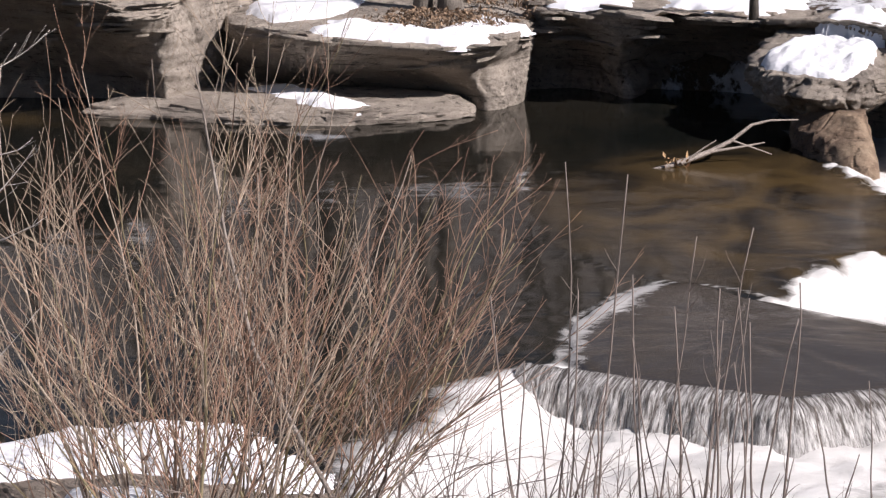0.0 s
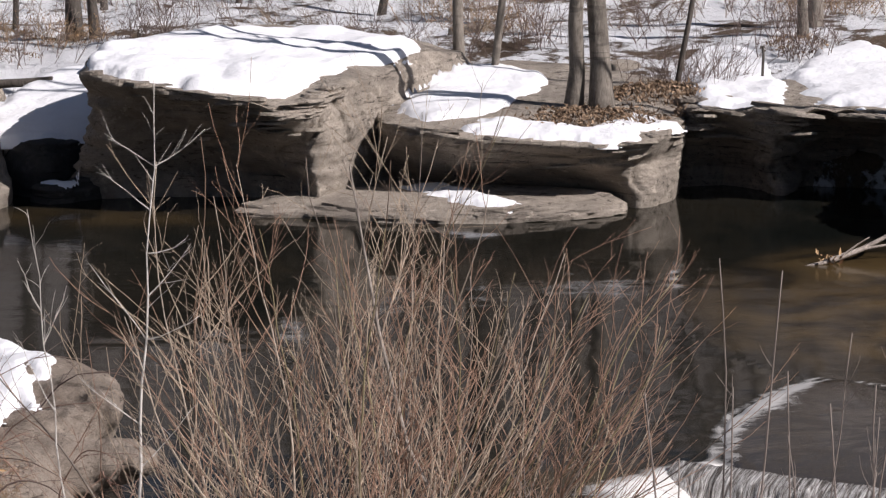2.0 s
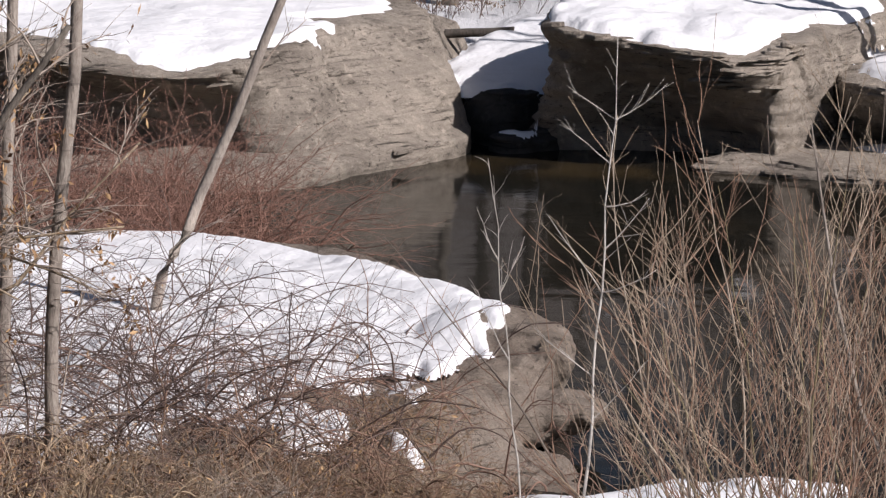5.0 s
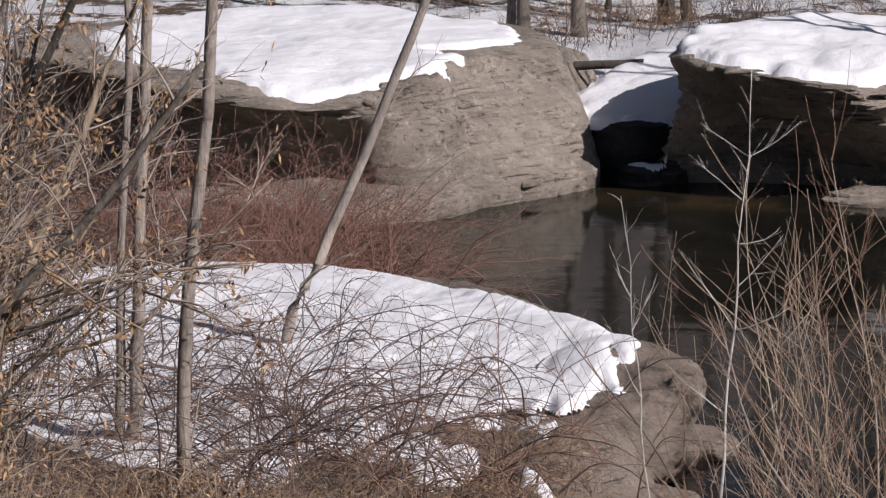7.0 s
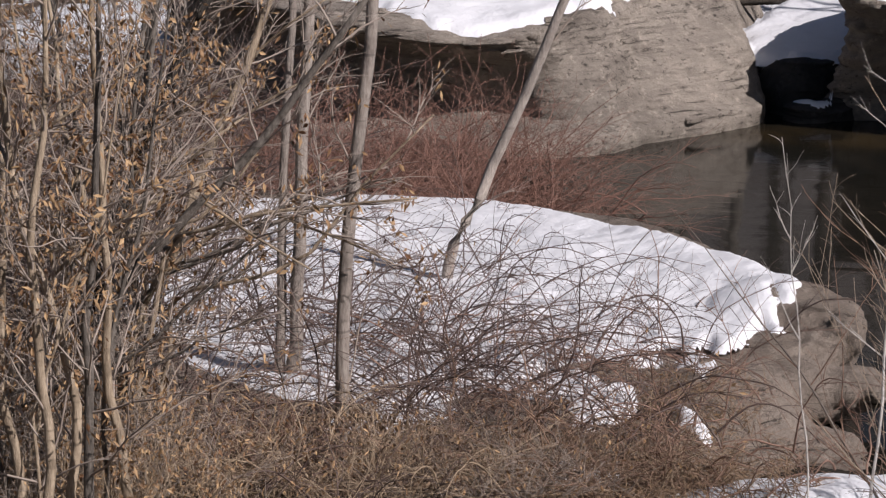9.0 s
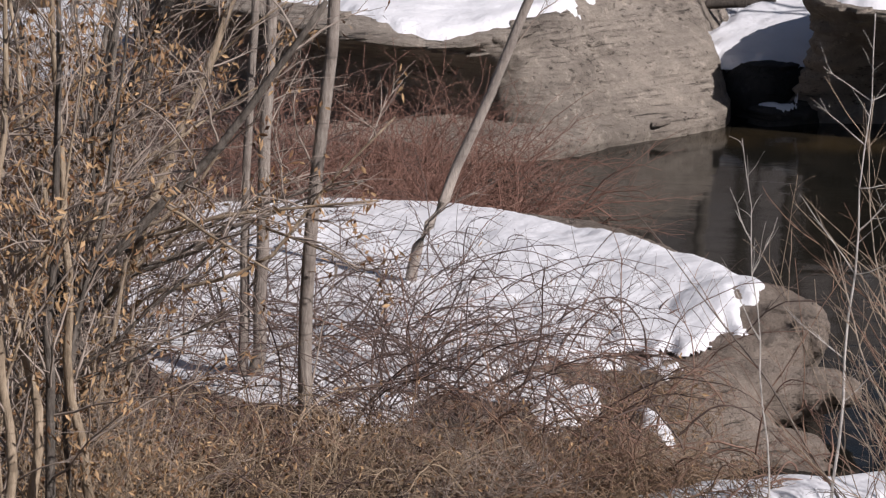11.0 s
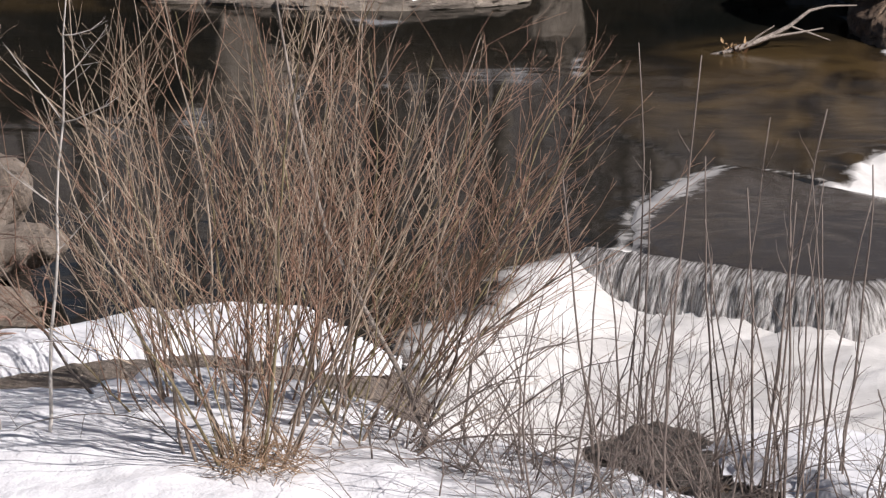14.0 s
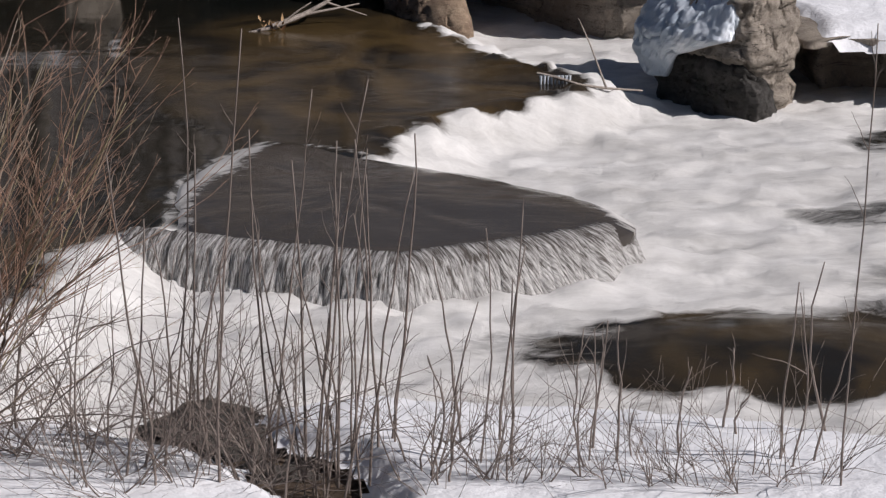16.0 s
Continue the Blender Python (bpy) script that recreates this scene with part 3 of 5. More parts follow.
rock_block = boulder("rock_block", [
    at_z([(-6.1, 38.0), (-5, 38.1), (-4, 38.0), (-3.5, 37.6), (-3.1, 36.95), (-2.6, 38.3), (-2.0, 40), (-1.6, 41.5), (-3, 43), (-4.4, 42.4), (-5.0, 41.2), (-5.95, 39.3)], -0.9),
    at_z([(-6.1, 37.9), (-5, 38.0), (-4, 37.9), (-3.5, 37.5), (-3.12, 36.95), (-2.6, 38.3), (-2.0, 40), (-1.6, 41.5), (-3, 43), (-4.4, 42.4), (-5.0, 41.2), (-5.95, 39.3)], 0.3),
    [(-5.85, 37.6, 0.9), (-5, 37.5, 0.85), (-4, 37.25, 0.75), (-3.5, 37.05, 0.7), (-3.08, 36.95, 0.75), (-2.6, 38.3, 0.75), (-2.05, 40, 0.9), (-1.6, 41.5, 0.9), (-3, 43, 0.9), (-4.4, 42.4, 0.9), (-5.0, 41.2, 0.9), (-5.9, 39.3, 0.9)],
    [(-5.92, 37.45, 1.55), (-5.2, 36.6, 1.5), (-3.95, 36.3, 1.36), (-3.4, 36.45, 1.16), (-3.0, 37.05, 1.4), (-2.64, 38.4, 1.36), (-2.12, 40, 1.48), (-1.7, 41.3, 1.32), (-2.6, 42.2, 1.45), (-4.4, 41.8, 1.64), (-5.0, 40.9, 1.64), (-5.9, 39.2, 1.62)],
], STONE, "undercut sandstone block with a pale sunlit corner", seed=2, dome=0.04, n=300, steps=12, ledge=0.035)
rock_shelf = boulder("rock_shelf", [
    at_z([(-2.55, 38.9), (-2.0, 38.3), (-1.3, 38.0), (-0.5, 37.9), (0.05, 37.6), (0.5, 37.15), (0.84, 37.6), (0.95, 38.4), (1.0, 40), (-1, 41.5), (-2.2, 41)], -0.9),
    at_z([(-2.55, 38.9), (-2.0, 38.3), (-1.3, 38.0), (-0.5, 37.9), (0.1, 37.5), (0.5, 37.15), (0.84, 37.6), (0.95, 38.4), (1.0, 40), (-1, 41.5), (-2.2, 41)], 0.12),
    at_z([(-2.56, 38.5), (-2.1, 37.7), (-1.4, 37.25), (-0.5, 37.1), (0.15, 37.0), (0.45, 37.25), (0.86, 37.8), (1.0, 38.5), (1.0, 40), (-1, 41.5), (-2.2, 40.8)], 0.48),
    [(-2.56, 38.3, 0.92), (-2.1, 37.1, 0.92), (-1.43, 36.7, 0.85), (-0.53, 36.6, 0.8), (0.11, 36.6, 0.79), (0.65, 36.85, 0.82), (1.0, 37.8, 0.9), (1.05, 38.6, 0.95), (1.0, 40, 1.1), (-1, 41.5, 1.2), (-2.2, 40.5, 1.1)],
], STONE, "round overhanging rock shelf with thin beds", seed=3, dome=0.05, n=300, steps=10, rough=0.06, ledge=0.03)
rock_slab = boulder("rock_slab", [
    at_z([(-4.2, 36.6), (-3.3, 36.35), (-2.4, 36.0), (-1.46, 35.9), (-0.5, 36.1), (0.4, 36.65), (0.3, 37.6), (-1, 38.2), (-2.5, 38.6), (-3.5, 37.9)], -0.5),
    at_z([(-4.1, 36.7), (-3.25, 36.45), (-2.4, 36.15), (-1.46, 36.05), (-0.5, 36.25), (0.25, 36.7), (0.2, 37.6), (-1, 38.2), (-2.5, 38.6), (-3.5, 37.9)], 0.06),
    at_z([(-3.7, 37.0), (-3.0, 36.8), (-2.3, 36.5), (-1.4, 36.4), (-0.5, 36.6), (0.05, 36.9), (0.1, 37.5), (-1, 38.1), (-2.4, 38.4), (-3.3, 37.8)], 0.15),
], STONE, "low flat slab of tan stone at the waterline", seed=4, dome=0.06, rough=0.05, ledge=0.03)
WALL_FOOT = [(0.95, 38.9), (1.5, 38.9), (1.9, 38.5), (2.15, 38.05), (2.5, 38.7), (3.0, 38.9), (3.6, 38.7), (4.7, 37.6), (5.3, 36.8), (5.8, 35.2), (6.4, 34.4), (7.4, 35), (7.0, 39), (4, 41), (1.5, 41)]
rock_wall = boulder("rock_wall", [
    at_z(WALL_FOOT, -0.9), at_z(WALL_FOOT, 0.25),
    [(x, y - (0.45 if k in (1, 2, 5, 6, 7) else 0.35), 0.65) for k, (x, y) in enumerate(WALL_FOOT)],
    [(1.03, 38.3, 1.02), (1.55, 37.85, 1.04), (1.95, 37.55, 1.05), (2.22, 37.35, 1.06), (2.62, 38.2, 1.05), (3.1, 37.2, 1.02), (3.7, 37.1, 1.06), (4.7, 36.4, 1.1), (5.2, 35.8, 1.1), (5.7, 35.1, 1.1), (6.5, 34.4, 0.8), (7.2, 35.5, 0.6), (7.0, 39, 1.1), (4, 41, 1.1), (1.5, 41, 1.1)],
], STONE, "broken dark rock wall along the far bank", seed=5, dome=0.02, n=340, rough=0.13, ledge=0.05, cell=0.7)
LIP_CLIFF = [(-7.62, 38.7, 1.35), (-8.3, 37.3, 1.5), (-8.6, 36.3, 1.42), (-9.0, 35.0, 1.26), (-9.5, 34.5, 1.2), (-10.4, 34.1, 1.32), (-11.6, 34.4, 1.5), (-13.5, 36, 1.6), (-13.5, 39, 1.6), (-11, 41.5, 1.58), (-9, 41.2, 1.5), (-7.95, 39.9, 1.5)]
LIP_BLOCK = [(-5.92, 37.45, 1.55), (-5.2, 36.6, 1.5), (-3.95, 36.3, 1.36), (-3.4, 36.45, 1.16), (-3.0, 37.05, 1.4), (-2.64, 38.4, 1.36), (-2.12, 40, 1.48), (-1.7, 41.3, 1.32), (-2.6, 42.2, 1.45), (-4.4, 41.8, 1.64), (-5.0, 40.9, 1.64), (-5.9, 39.2, 1.62)]
LIP_SHELF = [(-2.56, 38.3, 0.92), (-2.1, 37.1, 0.92), (-1.43, 36.7, 0.85), (-0.53, 36.6, 0.8), (0.11, 36.6, 0.79), (0.65, 36.85, 0.82), (1.0, 37.8, 0.9), (1.05, 38.6, 0.95), (1.0, 40, 1.1), (-1, 41.5, 1.2), (-2.2, 40.5, 1.1)]
LIP_WALL = [(1.03, 38.3, 1.02), (1.6, 37.9, 1.06), (2.2, 37.5, 1.05), (2.6, 37.3, 1.1), (3.2, 37.1, 1.04), (3.7, 37.0, 1.1), (4.8, 36.2, 1.1), (5.6, 35.3, 1.1), (6.5, 34.6, 0.8), (7.2, 35.5, 0.6), (7.0, 39, 1.1), (4, 41, 1.1)]
flakes(rock_cliff, LIP_CLIFF, 0.2, 0.62, 50, 1, 0.22)
flakes(rock_cliff, LIP_CLIFF, -0.02, 0.3, 12, 2, 1.3, (0.15, 0.5))
flakes(rock_block, LIP_BLOCK, -0.05, 0.36, 70, 3, 0.22)
flakes(rock_block, LIP_BLOCK, 0.15, 0.36, 40, 4, 0.6, (0.15, 0.5))
flakes(rock_shelf, LIP_SHELF, 0.0, 0.6, 60, 5, 0.3)
flakes(rock_wall, LIP_WALL, 0.0, 0.5, 80, 6, 0.5)
flakes(rock_wall, LIP_WALL, 0.5, 0.75, 30, 7, 0.9)
flakes(rock_slab, at_z([(-4.1, 36.7), (-3.25, 36.45), (-2.4, 36.15), (-1.46, 36.05), (-0.5, 36.25), (0.25, 36.7), (0.2, 37.6), (-1, 38.2), (-2.5, 38.6), (-3.5, 37.9)], 0.1), 0.0, 0.5, 22, 8, 0.10, (0.3, 0.9))
boulder("perched_boulder", [
    at_z([(3.75, 35.5), (4.15, 35.0), (4.5, 35.2), (4.8, 36.5), (4.2, 37.2), (3.85, 36.4)], 0.22),
    at_z([(3.42, 35.5), (3.8, 34.75), (4.5, 34.7), (4.95, 36.0), (4.3, 37.6), (3.55, 36.6)], 0.42),
    at_z([(3.38, 35.4), (3.8, 34.6), (4.6, 34.65), (5.0, 36.0), (4.3, 37.7), (3.5, 36.6)], 0.56),
    [(3.4, 35.4, 0.74), (3.85, 34.7, 0.75), (4.3, 34.6, 0.72), (4.66, 34.8, 0.74), (5.0, 36.3, 0.9), (5.15, 37.7, 1.08), (4.3, 37.9, 1.05), (3.6, 36.6, 0.85)],
], STONE, "rounded pitted boulder perched on a rusty rock", seed=6, dome=0.02, rough=0.10, cell=0.5, ledge=0.02)
boulder("rusty_rock", [
    at_z([(3.8, 34.7), (4.02, 33.7), (4.3, 33.2), (4.55, 33.4), (4.62, 34.4), (4.6, 35.4), (4.0, 35.6)], -0.8),
    at_z([(3.75, 34.7), (4.0, 33.8), (4.3, 33.35), (4.52, 33.5), (4.6, 34.4), (4.6, 35.4), (4.0, 35.5)], 0.0),
    at_z([(3.72, 34.8), (4.0, 34.1), (4.3, 33.75), (4.5, 33.9), (4.55, 34.5), (4.55, 35.4), (4.0, 35.5)], 0.2),
    at_z([(3.95, 34.9), (4.15, 34.5), (4.3, 34.2), (4.42, 34.2), (4.5, 34.6), (4.5, 35.4), (4.1, 35.4)], 0.42),
], RED_STONE, "crumbling rust-brown rock under a boulder", seed=7, rough=0.06, dome=0.03, cell=0.7, ledge=0.012)
iced = boulder("iced_boulder", [
    at_z([(6.3, 31.9), (6.3, 31.0), (6.6, 30.4), (6.95, 30.45), (7.2, 30.8), (7.3, 31.2), (7.35, 32), (6.8, 32.6)], -0.9),
    at_z([(6.2, 31.9), (6.15, 30.95), (6.6, 30.2), (6.95, 30.3), (7.2, 30.6), (7.3, 31.0), (7.35, 32), (6.8, 32.6)], -0.1),
    at_z([(6.0, 31.8), (6.0, 30.8), (6.6, 29.95), (6.95, 30.1), (7.25, 30.5), (7.32, 31.0), (7.35, 32), (6.8, 32.6)], 0.25),
    [(6.1, 31.8, 0.62), (6.15, 30.9, 0.68), (6.62, 30.1, 0.76), (6.95, 30.2, 0.8), (7.22, 30.55, 0.82), (7.3, 31.0, 0.85), (7.3, 32, 0.85), (6.7, 32.5, 0.8)],
], STONE, "pitted tan boulder in the rapids with ice on its shoulder", seed=8, rough=0.06, dome=0.15, cell=0.4)
boulder("wet_base", [
    at_z([(6.2, 31.4), (6.2, 30.8), (6.62, 30.05), (7.05, 30.3), (7.05, 31.0), (6.7, 31.6)], -0.8),
    at_z([(6.08, 31.4), (6.08, 30.8), (6.6, 29.95), (6.98, 30.2), (7.0, 31.0), (6.7, 31.6)], -0.12),
    at_z([(6.05, 31.4), (6.05, 30.75), (6.52, 29.97), (6.66, 30.1), (6.75, 31.0), (6.6, 31.6)], 0.16),
    at_z([(6.2, 31.4), (6.2, 30.8), (6.5, 30.2), (6.58, 30.3), (6.65, 31.0), (6.5, 31.6)], 0.30),
], DARK_STONE, "", parent=iced, seed=18, n=160, rough=0.06, ledge=0.02, dome=0.0, cell=0.3)
LEDGE = [(7.35, 31.0), (7.8, 30.75), (8.3, 30.5), (10, 29.6), (14, 28.2), (14, 36), (8, 36.5)]
boulder("far_bank_ledge", [
    at_z([(7.75, 31.9), (8.1, 31.7), (8.5, 31.4), (10.2, 30.5), (14, 29), (14, 36), (8.3, 36.5)], -0.9),
    at_z([(7.7, 31.8), (8.05, 31.6), (8.5, 31.3), (10.2, 30.4), (14, 29), (14, 36), (8.3, 36.5)], 0.12),
    at_z(LEDGE, 0.22), at_z(LEDGE, 0.28),
], STONE, "dark undercut ledge of the downstream bank", seed=9, dome=0.04, rough=0.06)

# ---- rocks in the rapids and of the near shore ----
hump = boulder("overflowed_rock", [
    at_z([(0.95, 26.2), (1.95, 27.95), (2.7, 27.3), (4.2, 25.7), (4.5, 24.3), (2.6, 23.55), (1.5, 24.05), (1.0, 24.5)], -0.9),
    at_z([(1.0, 26.2), (1.95, 27.95), (2.7, 27.3), (4.2, 25.6), (4.45, 24.3), (2.55, 23.5), (1.5, 24.0), (0.98, 24.5)], -0.06),
    at_z([(1.15, 26.2), (1.95, 27.75), (2.6, 27.1), (4.1, 25.5), (4.3, 24.4), (2.55, 23.65), (1.55, 24.15), (1.12, 24.6)], 0.02),
], FILM, "smooth dark rock with a sheet of water over it", seed=10, rough=0.03, ledge=0.0, dome=0.08)
co = np.empty(len(hump.data.vertices) * 3)
hump.data.vertices.foreach_get("co", co)
co = co.reshape(-1, 3)
a = hump.data.attributes.new("foam", "FLOAT", "POINT")
rim = np.full(len(co), 9.0)
for (ax, ay), (bx, by) in zip(HUMP_EDGE[:5], HUMP_EDGE[1:5]):
    u = np.clip(((co[:, 0] - ax) * (bx - ax) + (co[:, 1] - ay) * (by - ay)) / ((bx - ax) ** 2 + (by - ay) ** 2), 0, 1)
    rim = np.minimum(rim, np.hypot(co[:, 0] - ax - u * (bx - ax), co[:, 1] - ay - u * (by - ay)))
a.data.foreach_set("value", 0.78 * np.exp(-((rim / 0.24) ** 2)) + 0.5 * np.exp(-(np.hypot((co[:, 0] - 1.5) / 0.6, (co[:, 1] - 26.7) / 1.0) ** 2)) + 0.9 * np.exp(-(np.hypot((co[:, 0] - 4.5) / 0.22, (co[:, 1] - 25.0) / 0.8) ** 2)))


def falling_sheet():
    """The curtain that pours over the front of the rock, in strands."""
    edge = np.array([*FALL_EDGE])
    step = np.concatenate([[0], np.cumsum(np.linalg.norm(np.diff(edge, axis=0), axis=1))])
    n, rows = 520, 14
    s = np.linspace(0, step[-1], n)
    x, y = np.interp(s, step, edge[:, 0]), np.interp(s, step, edge[:, 1])
    k = np.ones(25) / 25
    x, y = np.convolve(np.pad(x, 12, "edge"), k, "valid"), np.convolve(np.pad(y, 12, "edge"), k, "valid")
    tx, ty = np.gradient(x), np.gradient(y)
    l = np.hypot(tx, ty)
    ox, oy = ty / l, -tx / l
    v, al, dr = [], [], []
    for j in range(rows):
        u = j / (rows - 1)
        for i in range(n):
            jag = noise.fractal(Vector((s[i] * 7, u * 0.8, 2.0)), 0.8, 2.0, 4)
            out = -0.10 + 0.12 * min(1, u * 4) + 0.2 * u**1.4 + 0.05 * jag * u
            v.append((x[i] + ox[i] * out, y[i] + oy[i] * out, 0.035 - 0.46 * u**1.4 - 0.1 * smooth(4.0, 5.0, s[i]) + 0.012 * jag))
            al.append(s[i] - 0.35 * u * smooth(2.0, 4.5, s[i]))
            dr.append(u)
    faces = [(j * n + i, j * n + i + 1, (j + 1) * n + i + 1, (j + 1) * n + i) for j in range(rows - 1) for i in range(n - 1)]
    ob = link_mesh("waterfall", v, faces, FALL)
    for name, values in (("along", al), ("drop", dr)):
        a = ob.data.attributes.new(name, "FLOAT", "POINT")
        a.data.foreach_set("value", [float(q) for q in values])
    mod = ob.modifiers.new("depth", "SOLIDIFY")
    mod.thickness = 0.03
    return tagged(ob, "low curtain of water falling over the rock's edge", "waterfall", kind="structure")


falling_sheet()
SHORE_FOOT = [(-3.9, 22.2), (-4.1, 22.9), (-4.1, 23.6), (-4.1, 24.2), (-4.15, 24.9), (-4.4, 25.5), (-4.9, 26.3), (-5.5, 27.1), (-6.4, 28.1), (-8, 29.2), (-10, 30), (-11, 26), (-8, 21.2), (-4.8, 20.6)]
shore = boulder("shore_rock", [
    at_z(SHORE_FOOT, -0.9), at_z(SHORE_FOOT, 0.0),
    [(x - 0.05, y, z) for (x, y), z in zip(SHORE_FOOT, (0.1, 0.2, 0.3, 0.4, 0.45, 0.5, 0.5, 0.5, 0.5, 0.4, 0.3, 0.4, 0.35, 0.2))],
    [(-4.0, 22.3, 0.15), (-4.25, 22.9, 0.30), (-4.25, 23.5, 0.44), (-4.25, 24.2, 0.58), (-4.3, 24.9, 0.70), (-4.55, 25.4, 0.74), (-4.9, 26.0, 0.74), (-5.5, 26.8, 0.71), (-6.35, 27.8, 0.68), (-8, 28.8, 0.5), (-10, 29.4, 0.45), (-10.8, 26, 0.6), (-8, 21.6, 0.45), (-5, 21.0, 0.3)],
], BROWN_STONE, "brown shore rock like a snouted head, snow on its back", seed=11, rough=0.06, ledge=0.02, dome=0.10, n=300, cell=0.8, steps=8, rings=26)


def bulges(name, lobes, material, parent, grain=0.03, seed=0):
    """Rounded masses of stone grown together into one."""
    bm = bmesh.new()
    for x, y, z, rx, ry, rz in lobes:
        at = Matrix.Translation((x, y, z)) @ Matrix.Diagonal((rx, ry, rz, 1))
        made = bmesh.ops.create_icosphere(bm, subdivisions=3, radius=1.0, matrix=at)["verts"]
        surface([v.co for v in made], [[made.index(v) for v in f.verts] for f in {f for v in made for f in v.link_faces}])
    me = bpy.data.meshes.new(name)
    bm.to_mesh(me)
    bm.free()
    me.materials.append(material)
    ob = new(name, me)
    ob.parent = parent
    mod = ob.modifiers.new("one_mass", "REMESH")
    mod.mode, mod.voxel_size, mod.use_smooth_shade = "VOXEL", 0.028, True
    mod = ob.modifiers.new("worn", "SMOOTH")
    mod.factor, mod.iterations = 0.5, 9
    for size, strength in ((0.4, 0.10), (0.13, 0.05), (0.04, grain * 0.6)):
        tex = bpy.data.textures.new(name + "_relief", "CLOUDS")
        tex.noise_scale, tex.noise_depth = size, 3
        mod = ob.modifiers.new("relief", "DISPLACE")
        mod.texture, mod.texture_coords, mod.strength, mod.mid_level = tex, "GLOBAL", strength, 0.5
    return ob


bulges("head", [
    (-4.36, 24.8, 0.36, 0.68, 0.95, 0.44), (-3.88, 24.4, 0.60, 0.26, 0.40, 0.16), (-3.70, 24.12, 0.63, 0.15, 0.28, 0.11), (-3.62, 24.02, 0.55, 0.075, 0.16, 0.12), (-3.88, 24.0, 0.47, 0.25, 0.27, 0.19), (-4.0, 24.3, 0.52, 0.32, 0.36, 0.22),
    (-4.25, 23.95, 0.34, 0.40, 0.6, 0.27), (-4.0, 23.6, 0.22, 0.42, 0.45, 0.27), (-3.6, 23.55, 0.28, 0.33, 0.27, 0.15), (-3.37, 23.47, 0.31, 0.15, 0.18, 0.11),
    (-3.72, 22.75, -0.02, 0.38, 0.40, 0.19), (-3.44, 22.45, -0.04, 0.22, 0.2, 0.09), (-4.5, 23.3, 0.1, 0.62, 1.9, 0.44), (-4.15, 22.7, 0.0, 0.48, 0.8, 0.31),
], BROWN_STONE, shore)
boulder("bank_ledge", [
    at_z([(-4.6, 20.6), (-3.2, 21.2), (-2.1, 21.6), (-1.4, 21.5), (-0.75, 20.8), (-0.42, 19.9), (-0.8, 18.6), (-1.5, 16), (-4, 16), (-5.5, 18)], -0.9),
    at_z([(-4.5, 20.5), (-3.2, 21.1), (-2.1, 21.5), (-1.4, 21.4), (-0.8, 20.75), (-0.45, 19.9), (-0.9, 18.7), (-1.5, 16), (-4, 16), (-5.5, 18)], 0.1),
    [(-4.3, 20.3, 0.25), (-3.1, 20.9, 0.28), (-2.1, 21.3, 0.32), (-1.4, 21.2, 0.3), (-0.85, 20.6, 0.24), (-0.6, 19.9, 0.2), (-1.0, 18.8, 0.25), (-1.5, 16.5, 0.3), (-4, 16.5, 0.3), (-5.2, 18, 0.3)],
], BROWN_STONE, "flat rock ledge of the near bank", seed=12, rough=0.07, ledge=0.02, dome=0.03, cell=0.7)
BANK_ROCK = [(0.5, 19.5), (0.6, 19.85), (0.88, 20.15), (1.1, 20.05), (1.32, 19.82), (1.62, 19.76), (1.3, 19.45), (1.4, 18.95), (1.85, 18.35), (1.95, 17.7), (1.35, 17.8), (1.02, 18.7)]
boulder("bank_rock", [
    at_z(BANK_ROCK, -0.6), at_z(BANK_ROCK, -0.08),
    [(x + (1.15 - x) * 0.15, y + (19.0 - y) * 0.06, -0.03) for x, y in BANK_ROCK],
], WET_STONE, "low wet dark rock at the edge of the rapids", seed=13, rough=0.08, ledge=0.03, dome=0.02, cell=0.4)

snow_cap([(-10.9, 35.4, 1.5), (-9.9, 34.8, 1.3), (-9.1, 35.2, 1.27), (-8.9, 36.0, 1.36), (-8.45, 36.9, 1.46), (-8.9, 38.0, 1.5), (-8.5, 38.3, 1.48), (-8.15, 39.4, 1.45), (-8.9, 40.8, 1.5), (-10.3, 41.4, 1.55), (-12.0, 41.2, 1.58), (-13.1, 38.6, 1.6), (-12.5, 36.2, 1.58)], "melting snow on top of the cliff", seed=1, thick=0.07, ragged=0.18)
snow_cap([(-5.95, 38.0, 1.62), (-5.6, 37.2, 1.55), (-4.75, 36.85, 1.45), (-3.9, 36.75, 1.36), (-3.5, 37.0, 1.33), (-3.15, 37.9, 1.38), (-2.85, 38.9, 1.4), (-2.5, 39.2, 1.42), (-2.2, 40.4, 1.42), (-2.4, 41.2, 1.4), (-3.9, 41.6, 1.55), (-4.8, 40.8, 1.62), (-5.6, 39.6, 1.62)], "thick rounded snow on the undercut block", seed=2, thick=0.12, ragged=0.12)
snow_cap([(-2.35, 38.4, 0.95), (-1.9, 37.7, 0.93), (-1.2, 37.9, 0.95), (-0.85, 39.4, 1.0), (-0.6, 40.5, 1.1), (-1.5, 41.3, 1.15), (-1.95, 40.4, 1.08)], "snow on the round shelf", seed=3, thick=0.05, rise=0.1, ragged=0.1)
snow_cap([(-1.5, 37.3, 0.88), (-1.1, 36.9, 0.85), (0.1, 36.8, 0.82), (0.6, 37.05, 0.84), (0.8, 37.7, 0.9), (0.45, 38.1, 0.9), (0.0, 37.35, 0.86), (-0.6, 37.5, 0.87), (-1.1, 37.6, 0.88)], "ragged strip of snow along the shelf's edge", seed=4, thick=0.05, sag=0.03, rise=0.12, ragged=0.2, res=0.04, soft=0.1)
